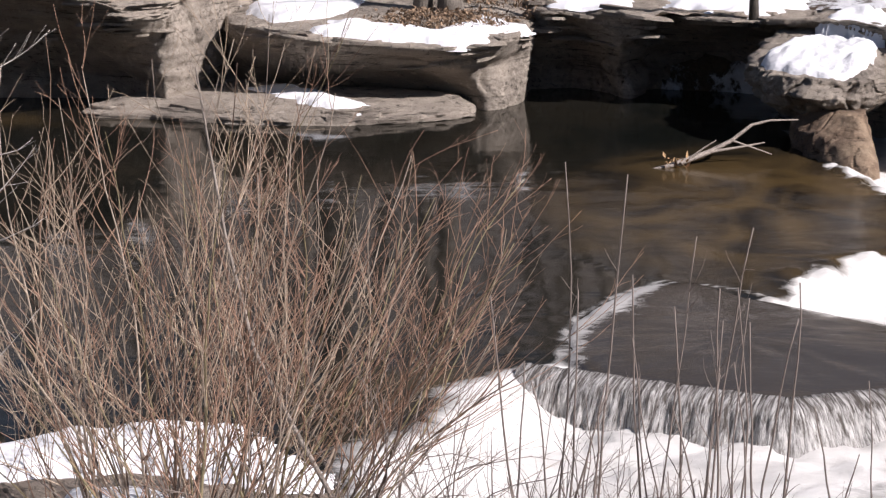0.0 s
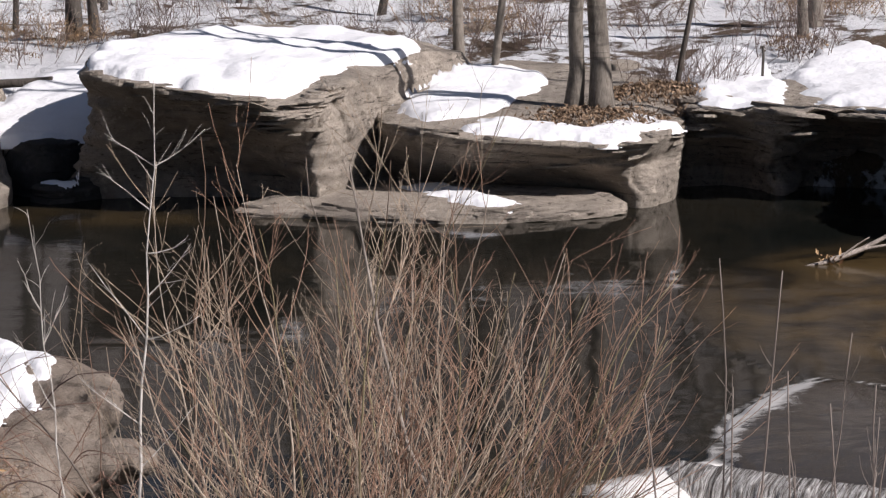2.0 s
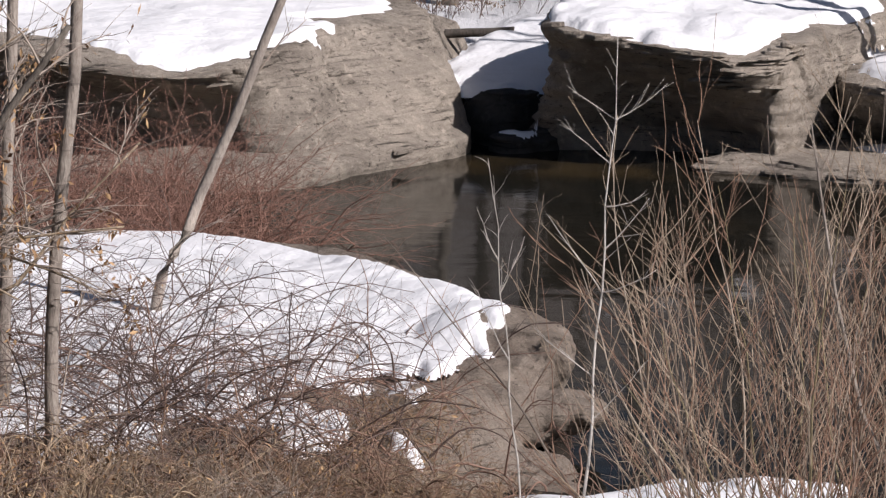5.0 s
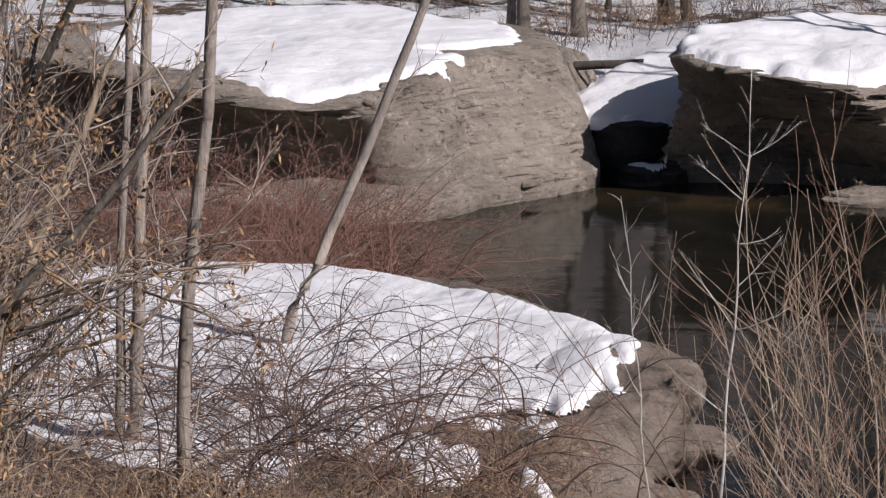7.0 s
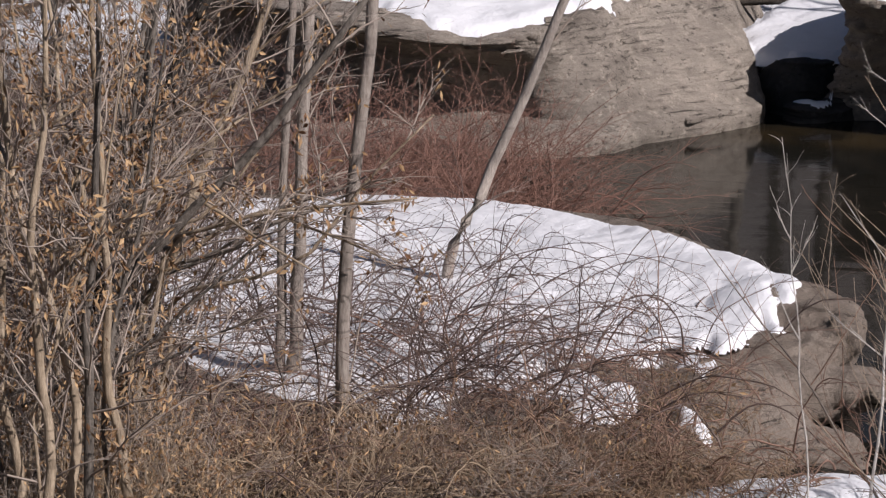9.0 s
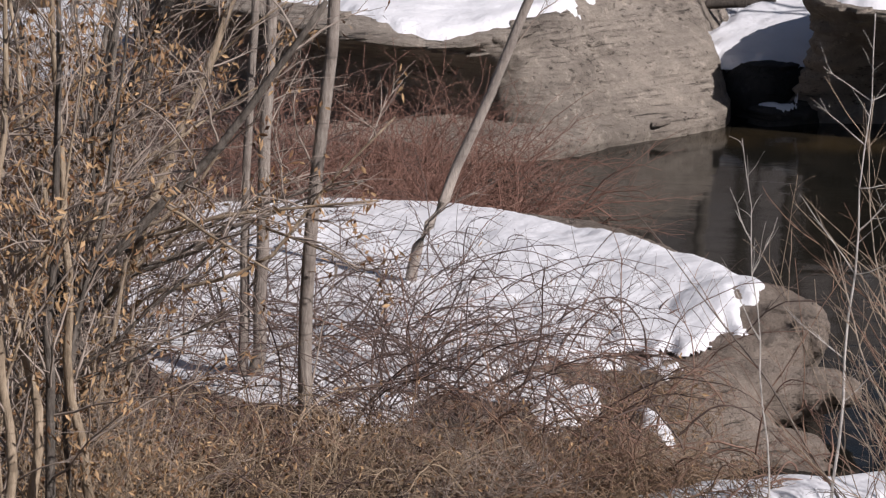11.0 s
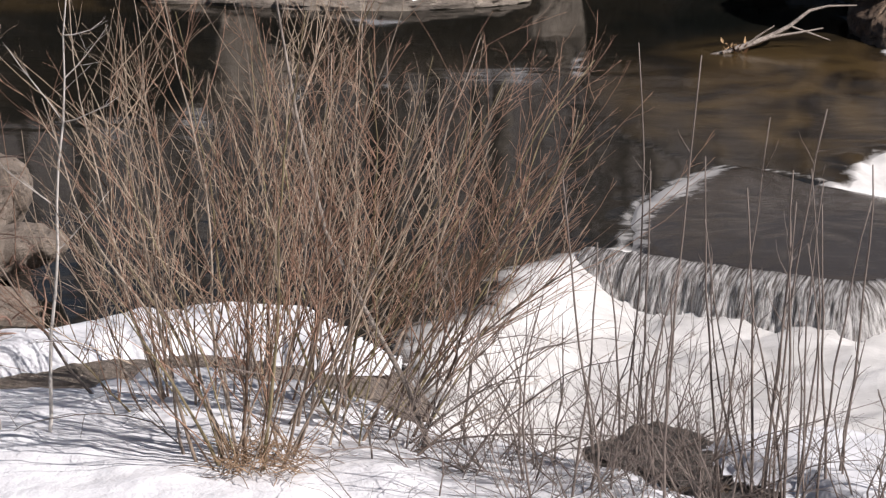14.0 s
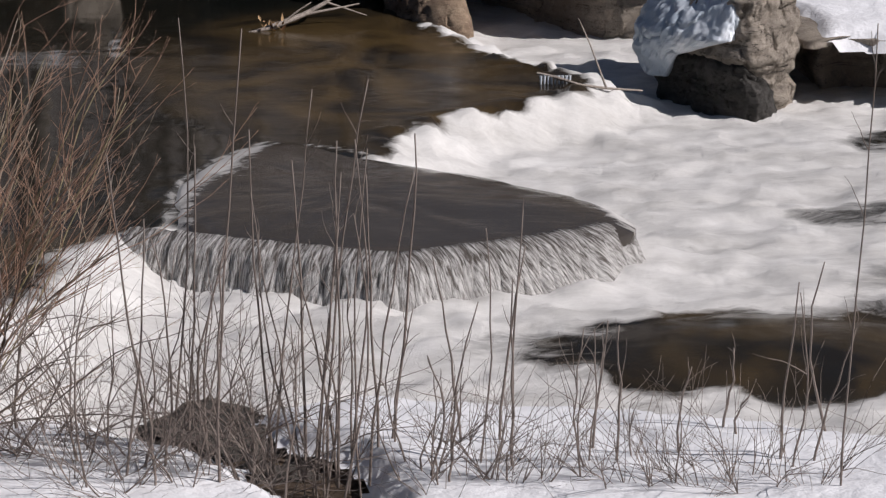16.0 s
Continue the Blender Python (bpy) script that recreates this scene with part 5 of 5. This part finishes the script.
def willow(at, label, stems, height, radius, lean, seed, base, bias=(0.0, 0.0), skew=1.0, barks=WILLOW_BARKS, tips=(WILLOW_TIP, WILLOW_SHOOT), shoots=(7, 12), reach=1.05, lowest=0.5):
    """A many-stemmed willow: each stem bears rising side shoots, and these bear fine twigs."""
    rng = random.Random(seed)
    top = thing("willow_bush", at, label, "shrub")
    for _ in range(stems):
        sx, sy = rng.uniform(-skew, 1), rng.uniform(-1, 1)
        start = Vector((0.45 * base[0] * (sx + rng.gauss(0, 0.5)), 0.4 * base[1] * rng.gauss(0, 1), -0.1))
        r = radius * rng.choice((0.5, 0.6, 0.75, 0.9, 1.1))
        l = rod(rng, start, (sx * lean[0] + bias[0], sy * lean[1] + bias[1], 1), height * rng.uniform(lowest, 1.0) * (1 - 0.15 * abs(sx)), r, 0.0022, 13, 0.075, -0.025)
        stem = mesh_of("stem", [l], rng.choice(barks), top, sides=5)
        fine = []
        for k in range(rng.randint(*shoots)):
            f = rng.uniform(0.22, 0.97)
            i = min(len(l) - 2, int(f * (len(l) - 1)))
            a, b = Vector(l[i][:3]), Vector(l[i + 1][:3])
            turn = rng.uniform(0, 2 * math.pi)
            way = (b - a).normalized() + Vector((math.cos(turn), math.sin(turn), 0.15)) * rng.uniform(0.4, 1.15)
            shoot = rod(rng, a.lerp(b, rng.random()), way, reach * rng.uniform(0.35, 1.25) * (1.2 - 0.7 * f), min(0.0052, l[i][3] * 0.8), 0.0015, 8, 0.07, -0.03)
            fine.append(shoot)
            fine += side_twigs(rng, shoot, rng.randint(1, 3), 0.3, 0.0023, 0.5, 0.2, 4)
        tagged(mesh_of("shoots", fine, rng.choice(tips), stem, sides=3), "fine side shoots", kind="stuff")
    return top


willow((-1.45, 19.1, 0.33), "dense bush of bare tan willow stems on the snowy bank", 46, 3.5, 0.0105, (0.7, 0.45), 1, (1.15, 0.6), (0.02, 0.0), 0.85)
willow((-1.5, 17.9, 0.38), "clump of willow stems rising from a tuft of dry grass", 22, 3.25, 0.0115, (0.5, 0.35), 2, (0.45, 0.3))
willow((-0.85, 19.1, 0.3), "willow stems leaning out towards the rapids", 15, 3.0, 0.0105, (0.55, 0.3), 6, (0.8, 0.4), (0.5, 0.0), barks=WILLOW_BARKS[2:], tips=(WILLOW_TIP,))
willow((-2.1, 18.9, 0.35), "few thin willow stems leaning out over the pool", 6, 2.4, 0.007, (0.3, 0.3), 7, (0.3, 0.3), (-0.4, 0.0))
willow((-0.95, 18.4, 0.25), "low spreading willow with long crossing branches", 10, 2.7, 0.011, (1.2, 0.4), 12, (0.7, 0.4), (0.3, 0.0), shoots=(5, 9), reach=1.3)
shrub("willow_bush", (-0.5, 18.3, 0.3), "low arching dark stems tangled over the snow", 22, 1.8, 0.010, STALK, (1.1, 0.5), 8, 6, 0.6, (0.9, 0.4), (0.2, 0), droop=0.13, wander=0.12, fork=0.8)


def stick():
    line = [(-0.39, 0.1, 0.019), (-0.59, 0.67, 0.017), (-0.86, 1.18, 0.015), (-1.06, 1.59, 0.013), (-1.22, 2.26, 0.011), (-1.32, 2.86, 0.008), (-1.38, 3.25, 0.005)]
    rng = random.Random(9)
    top = thing("sapling", (-0.39, 18.5, 0.1), "single pale leaning sapling in front of the willow bush", "sapling")
    l = [(x + 0.39, 0, z - 0.1, r) for x, z, r in line]
    mesh_of("trunk", [l], PALE_BARK, top, sides=6)
    tagged(mesh_of("twigs", side_twigs(rng, l, 14, 0.5, 0.004, 0.5, 0.35, 5), GREY_TWIG, top, sides=3), kind="stuff")


stick()


def pale_sapling(at, height, lean, radius, label, seed, whorls):
    """A slim upright sapling with pairs of rising side branches."""
    rng = random.Random(seed)
    top = thing("sapling", at, label, "sapling")
    n = 14
    line = [(lean * height * i / n + 0.012 * math.sin(i * 1.7), 0.01 * math.cos(i * 2.1), height * i / n - 0.1, radius * (1 - 0.8 * i / n)) for i in range(n + 1)]
    mesh_of("trunk", [line], WHITE_BARK, top, sides=6)
    small = []
    for z, dx, dz in whorls:
        i = int(z / height * n)
        a = line[min(i, n)]
        b = [(a[0] + dx * k / 4, a[1] + rng.gauss(0, 0.02) * k, a[2] + dz * k / 4 + 0.015 * k * (k - 4) * 0.3, 0.0045 * (1 - 0.17 * k)) for k in range(5)]
        mesh_of("branch", [b], WHITE_BARK, top)
        small += side_twigs(rng, b, 4, 0.22, 0.0025, 0.6, 0.3, 3)
    small += side_twigs(rng, line, 10, 0.3, 0.003, 0.6, 0.4, 4)
    tagged(mesh_of("twigs", small, WHITE_BARK, top, sides=3), kind="stuff")


pale_sapling((-2.68, 18.27, 0.38), 3.5, 0.066, 0.0125, "slim pale-barked sapling with rising side branches", 1, [(2.2, -0.30, 0.45), (2.2, 0.32, 0.15), (2.35, 0.25, 0.30), (2.9, -0.28, 0.25), (3.05, 0.28, 0.20), (3.1, -0.3, 0.22), (2.65, 0.22, 0.08), (1.5, -0.35, 0.3), (1.3, 0.3, 0.35)])
pale_sapling((-2.95, 18.3, 0.38), 2.75, -0.09, 0.008, "thin pale sapling beside the willow", 2, [(1.7, -0.2, 0.4), (2.0, 0.15, 0.35), (2.2, -0.12, 0.3)])

# stiff dry stalks at the edge of the rapids
STALKS = [(0.88, 1.06, 2.75, 17.9), (1.2, 1.45, 2.4, 17.9), (1.52, 1.75, 2.45, 17.9), (1.75, 2.0, 1.95, 17.8), (2.56, 2.62, 1.7, 17.8), (4.25, 4.38, 2.9, 16.8), (0.62, 0.71, 2.8, 18.0), (4.08, 4.11, 1.3, 17.3), (2.38, 2.41, 1.6, 17.8)]
rng = random.Random(11)
for _ in range(50):
    x = rng.triangular(-0.1, 4.8, 0.9)
    STALKS.append((x, x + rng.gauss(0.05, 0.14), rng.uniform(0.7, 1.9) * (1.15 if x < 2 else 0.75), rng.uniform(17.2, 18.4)))
for i, (x, tip, z, y) in enumerate(STALKS):
    z0 = 0.2
    bow = rng.gauss(0, 0.05)
    r = rng.uniform(0.0065, 0.0105)
    l = [(0, 0, -0.1, r)] + [((tip - x) * u + bow * math.sin(u * 3.14) + rng.gauss(0, 0.006), 0.02 * math.sin(u * 5), (z - z0) * u, r * (1 - 0.55 * u)) for u in (0.15, 0.3, 0.45, 0.6, 0.75, 0.88, 1.0)]
    ob = mesh_of("stalk", [l] + side_twigs(rng, l, rng.randint(0, 5), 0.4, 0.0035, 0.45, 0.25, 4), STALK, sides=5)
    ob.location = (x, y, z0)
    tagged(ob, "stiff dry stalk rising from the snow bank", "stalk", "dry stalks by the rapids")
for i, (x, y, n, h, s) in enumerate(((0.35, 18.0, 20, 1.8, 0.6), (0.0, 17.4, 16, 1.3, 1.1), (0.7, 17.5, 14, 1.2, 0.9), (1.15, 17.7, 15, 1.5, 0.5), (-0.3, 18.2, 14, 1.7, 0.75), (2.3, 17.4, 22, 0.9, 0.4), (3.6, 17.0, 20, 0.8, 0.4))):
    shrub("willow_bush", (x, y, 0.15), "loose tangle of bare grey stems on the near bank", n, h, 0.0088, STALK, (s * 1.3, 0.4), 70 + i, 9, 0.7, (0.6, 0.3), wander=0.12, fork=0.6)

# brambles over the shore rock
TAN_TWIG = twig("tan_dead_cane", (0.09, 0.062, 0.042), (0.46, 0.35, 0.235))
RUST_TWIG = twig("rusty_cane", (0.085, 0.045, 0.033), (0.36, 0.235, 0.16))
DUSK_TWIG = twig("dark_red_cane", (0.075, 0.038, 0.03), (0.31, 0.17, 0.125))
BRAMBLES = [(-4.5, 20.9, 30, 0.9, RED_TWIG), (-5.0, 21.4, 45, 1.2, DARK_TWIG), (-5.6, 20.5, 60, 1.3, DARK_TWIG), (-5.8, 22.0, 50, 1.4, DARK_TWIG), (-6.4, 21.0, 60, 1.5, DARK_TWIG), (-6.9, 22.4, 50, 1.5, DARK_TWIG), (-7.2, 20.6, 60, 1.6, DARK_TWIG), (-7.8, 22.6, 50, 1.5, DARK_TWIG), (-5.2, 23.2, 26, 1.2, DARK_TWIG), (-6.2, 23.8, 30, 1.2, DARK_TWIG), (-4.3, 21.9, 14, 1.0, RED_TWIG), (-8.4, 21.5, 55, 1.8, DARK_TWIG), (-7.4, 24.2, 30, 1.3, DARK_TWIG), (-6.2, 19.6, 60, 1.2, TAN_TWIG), (-5.1, 19.9, 50, 0.8, RUST_TWIG), (-4.5, 20.2, 46, 0.6, RUST_TWIG), (-5.4, 20.6, 40, 0.7, RUST_TWIG), (-7.2, 19.2, 60, 1.2, TAN_TWIG), (-6.6, 18.8, 50, 1.0, DARK_TWIG), (-6.9, 23.4, 45, 1.3, DARK_TWIG), (-6.3, 22.6, 45, 1.2, DARK_TWIG), (-5.6, 22.7, 32, 1.0, RED_TWIG), (-7.6, 23.2, 45, 1.4, DARK_TWIG), (-6.6, 21.8, 50, 1.2, RED_TWIG), (-5.3, 24.2, 13, 1.3, DARK_TWIG), (-6.1, 25.0, 14, 1.3, DARK_TWIG), (-4.9, 23.0, 13, 1.1, RED_TWIG), (-7.0, 25.2, 16, 1.4, DARK_TWIG), (-3.9, 20.6, 18, 0.7, RED_TWIG)]
for i, (x, y, n, h, mat) in enumerate(BRAMBLES):
    shrub("bramble", (x, y, 0.5), "arching tangled bramble canes over snow", round(n * (0.5 if y > 20.3 else 0.8)), h * (1.6 if y > 20.3 else 1.1), 0.0098, mat, (1.2, 0.7), 80 + i, 6, 0.75, (1.0, 0.6), droop=0.15, wander=0.11, fork=0.8, group="brambles", foliage=0.05, steps=12)
for i, (x, y, n) in enumerate(((-8.6, 29.6, 60), (-9.4, 31.0, 70), (-8.0, 28.8, 50), (-10.2, 30.2, 70), (-9.0, 32.3, 50), (-10.6, 32.0, 60), (-7.8, 28.6, 40), (-8.5, 30.6, 60), (-9.7, 29.3, 70), (-9.0, 28.4, 60), (-7.5, 30.0, 45), (-8.1, 31.6, 50), (-8.8, 33.2, 40))):
    shrub("bramble", (x, y, max(gz(x, y), 0.1)), "tangled reddish brush at the head of the pool", round(n * 0.8), 1.9, 0.0085, DUSK_TWIG, (1.1, 0.6), 95 + i, 8, 0.6, (0.8, 0.5), droop=0.10, wander=0.16, fork=0.8, group="red brush")
for i, (x, y, h) in enumerate(((-9.6, 25.0, 2.2), (-10.4, 27.0, 2.8), (-10.6, 25.0, 2.6), (-11.2, 29.0, 3.0), (-12.0, 31.0, 3.0), (-9.2, 23.0, 2.4))):
    shrub("brush", (x, y, max(gz(x, y), 0.4)), "dark tangled brush behind the thicket", 60, h, 0.010, DARK_TWIG, (0.9, 0.6), 140 + i, 9, 0.7, (0.9, 0.6), droop=0.05, wander=0.15, fork=0.8, group="dark brush")


def dry_grass(x0, x1, y0, y1, count, seed, label, h=0.28, on_rock=False):
    rng = random.Random(seed)
    lines = []
    for _ in range(count):
        x, y = rng.uniform(x0, x1), rng.uniform(y0, y1)
        lines.append(rod(rng, (x, y, rest_z(x, y, 0.1, 2.0) - 0.01 if on_rock else 0.42), (rng.gauss(0, 0.8), rng.gauss(0, 0.8), 0.8), h * rng.uniform(0.4, 1.1), 0.004, 0.0015, 3, 0.3, 0.2))
    tagged(mesh_of("dry_grass", lines, STRAW, sides=3), label, "grass", kind="stuff")


STRAW = twig("dry_straw", (0.13, 0.08, 0.05), (0.38, 0.26, 0.16))
dry_grass(-6.6, -4.2, 19.4, 21.0, 700, 1, "matted dry grass among the brambles")
dry_grass(-4.9, -3.3, 18.7, 20.5, 900, 4, "dry reddish grass at the end of the snow bank")
dry_grass(-8.5, -6.2, 18.6, 20.6, 500, 2, "matted dry grass under the thicket")
heap((-6.2, 19.7, 0.5), 1.0, 0.6, 0.35, 900, "dead brown leaves caught among the brambles", 6, 0.06)
heap((-7.8, 19.0, 0.5), 1.0, 0.6, 0.5, 900, "dead brown leaves under the thicket", 7, 0.06)
dry_grass(-5.4, -4.05, 21.0, 22.9, 1500, 5, "thin brown grass matted over the shore rock", 0.2, True)
dry_grass(-4.3, -3.7, 21.2, 22.3, 250, 6, "sparse brown grass in cracks of the shore rock", 0.16, True)
dry_grass(-1.65, -1.15, 17.5, 18.1, 170, 3, "dry grass at the foot of the willow", 0.32)


TAN_BARK = bark("tan_bark", (0.22, 0.165, 0.11), (0.50, 0.40, 0.285))


def leaning_trunk(name, pts, material, label, twig_count, seed, leafy=0, crook=0.012):
    """A trunk through a few points, with limbs and twigs."""
    rng = random.Random(seed)
    b = Vector(pts[0][:3])
    top = thing(name, b, label, "tree")
    p = np.array([(x - b.x, y - b.y, z - b.z, r) for x, y, z, r in pts])
    u = np.linspace(0, len(p) - 1, 14)
    line = np.stack([np.interp(u, np.arange(len(p)), p[:, k]) for k in range(4)], 1)
    sway = [rng.uniform(0, 6.28) for _ in range(2)]
    line[1:-1, 0] += [crook * (math.sin(0.8 * k + sway[0]) + 0.5 * math.sin(1.9 * k + sway[1])) + rng.gauss(0, 0.006) for k in range(12)]
    line[1:-1, 1] += [crook * math.cos(0.9 * k + sway[1]) for k in range(12)]
    line = [tuple(q) for q in line]
    mesh_of("trunk", [line], material, top, sides=9)
    small, spots = [], []
    for _ in range(twig_count):
        l = side_twigs(rng, line, 1, 1.1, 0.009, 0.8, 0.15, 6, 0, 0.35)[0]
        mesh_of("limb", [l], GREY_TWIG, top, sides=4)
        small += side_twigs(rng, l, 7, 0.45, 0.0035, 0.7, 0.2, 4)
    for t in small:
        if rng.random() < leafy * 0.55:
            spots += [Vector(t[-1][:3]) + Vector((rng.gauss(0, 0.03), rng.gauss(0, 0.03), rng.gauss(-0.02, 0.045))) for _ in range(rng.randint(4, 11))]
    if small:
        tagged(mesh_of("twigs", small, GREY_TWIG, top, sides=3), kind="stuff")
    if spots:
        leaves(rng, spots, 0.06, parent=top)


leaning_trunk("tree", [(-6.44, 20, 0.2, 0.052), (-6.4, 20, 1.28, 0.046), (-6.31, 20, 2.22, 0.044), (-6.19, 20, 3.52, 0.040), (-6.0, 20, 6.0, 0.03)], PALE_BARK, "straight pale young tree among the brambles", 5, 1)
leaning_trunk("tree", [(-7.42, 22, 0.5, 0.055), (-7.4, 22, 0.8, 0.05), (-7.32, 22, 2.03, 0.045), (-7.27, 22, 3.26, 0.04), (-7.1, 22, 6, 0.03)], PALE_BARK, "twin-stemmed pale young tree", 8, 2, 0.1)
leaning_trunk("tree", [(-7.52, 22, 0.5, 0.04), (-7.5, 22, 1.2, 0.035), (-7.46, 22, 2.2, 0.03), (-7.4, 22, 3.3, 0.028), (-7.4, 22, 5, 0.02)], PALE_BARK, "slender stem beside the twin tree", 6, 3, 0.1)
leaning_trunk("tree", [(-7.15, 25, 0.45, 0.050), (-7.09, 25, 0.84, 0.047), (-6.81, 25, 1.34, 0.044), (-6.48, 25, 2.13, 0.041), (-6.13, 25, 2.96, 0.038), (-5.75, 25, 3.86, 0.03)], PALE_BARK, "smooth pale trunk leaning over the pool", 3, 4)
leaning_trunk("tree", [(-8.4, 20, 0.4, 0.045), (-7.94, 20, 2.17, 0.036), (-7.4, 20, 3.3, 0.03), (-6.7, 20, 4.6, 0.02)], DARK_BARK, "dark leaning stem with dry leaves", 9, 5, 0.35)
leaning_trunk("tree", [(-7.5, 18, 0.5, 0.04), (-7.15, 18, 2.03, 0.032), (-6.32, 18, 2.82, 0.026), (-5.6, 18, 3.78, 0.018)], BARK, "grey stem bending across the thicket", 10, 6, 0.2)
rng = random.Random(21)
for i in range(9):
    x, y = rng.uniform(-9.2, -7.4), rng.uniform(18.2, 21.5)
    l, k = rng.gauss(0.12, 0.3), rng.gauss(0, 0.2)
    r = rng.choice((0.016, 0.022, 0.03, 0.04))
    leaning_trunk("tree", [(x, y, 0.35, r * 1.2), (x + l * 0.5 + k * 0.5, y, 1.5, r), (x + l * 1.3, y, 2.6, r * 0.8), (x + l * 2.4 - k, y, 4.2, r * 0.4)], rng.choice((BARK, TAN_BARK, TAN_BARK)), "young tree with clinging dry orange leaves", 16, 30 + i, 0.8, 0.035)
for i in range(6):
    x, y = rng.uniform(-9.3, -8.0), rng.uniform(20.5, 23.5)
    l, k = rng.gauss(0.05, 0.25), rng.gauss(0, 0.2)
    r = rng.choice((0.014, 0.02, 0.028))
    leaning_trunk("tree", [(x, y, 0.45, r * 1.2), (x + l * 0.5 + k * 0.5, y, 1.5, r), (x + l * 1.3, y, 2.6, r * 0.8), (x + l * 2.4 - k, y, 4.2, r * 0.4)], rng.choice((BARK, DARK_BARK, TAN_BARK)), "crowded young tree with few dry leaves", 15, 130 + i, 0.5, 0.035)
for i in range(16):
    x, y, z = rng.uniform(-9.0, -7.5), rng.uniform(18, 20), rng.uniform(0.9, 2.4)
    leaning_trunk("tree", [(x, y, 0.4, 0.02), (x + 0.15, y, z, 0.016), (x + 1.0, y, z + rng.uniform(0.1, 0.7), 0.012), (x + 1.9, y, z + rng.uniform(0.2, 1.3), 0.006)], rng.choice((BARK, TAN_BARK)), "low stem arching sideways through the thicket", 10, 60 + i, 0.3, 0.04)
for i in range(8):
    x, y = rng.uniform(-7.7, -6.75), rng.uniform(16.8, 18.0)
    l, k = rng.gauss(0.08, 0.2), rng.gauss(0, 0.15)
    r = rng.choice((0.01, 0.014, 0.02, 0.028))
    leaning_trunk("tree", [(x, y, 0.4, r * 1.2), (x + l * 0.5 + k * 0.5, y, 1.5, r), (x + l * 1.3, y, 2.6, r * 0.8), (x + l * 2.4 - k, y, 4.2, r * 0.4)], rng.choice((BARK, TAN_BARK, TAN_BARK)), "thin tan stem hung with curled dry leaves", 13, 90 + i, 0.75, 0.03)
shrub("leafy_shrub", (-7.0, 17.8, 0.4), "low shrub thick with dry orange leaves", 60, 1.4, 0.007, TAN_TWIG, (0.9, 0.5), 122, 11, 0.5, (0.8, 0.4), wander=0.13, fork=0.8, foliage=1.0)
shrub("leafy_shrub", (-7.5, 18.3, 0.5), "low shrub thick with dry orange leaves", 60, 1.4, 0.008, GREY_TWIG, (0.8, 0.5), 120, 9, 0.5, (0.9, 0.5), wander=0.12, fork=0.8, foliage=0.9)
shrub("leafy_shrub", (-8.4, 19.0, 0.5), "low shrub with curled orange leaves", 70, 2.3, 0.008, GREY_TWIG, (0.8, 0.5), 121, 9, 0.5, (0.9, 0.5), wander=0.12, fork=0.8, foliage=0.8)
for i, (x, y, n, h) in enumerate(((-6.1, 19.0, 40, 0.8), (-5.2, 19.5, 36, 0.6), (-6.7, 19.6, 44, 0.9), (-4.7, 20.2, 30, 0.5), (-5.9, 20.3, 30, 0.6))):
    shrub("leafy_shrub", (x, y, 0.45), "low tangled shrub with a few curled dead leaves", n, h, 0.0075, (TAN_TWIG, GREY_TWIG, RED_TWIG)[i % 3], (1.2, 0.6), 180 + i, 9, 0.55, (0.9, 0.5), wander=0.15, fork=0.9, foliage=0.3, droop=0.05)
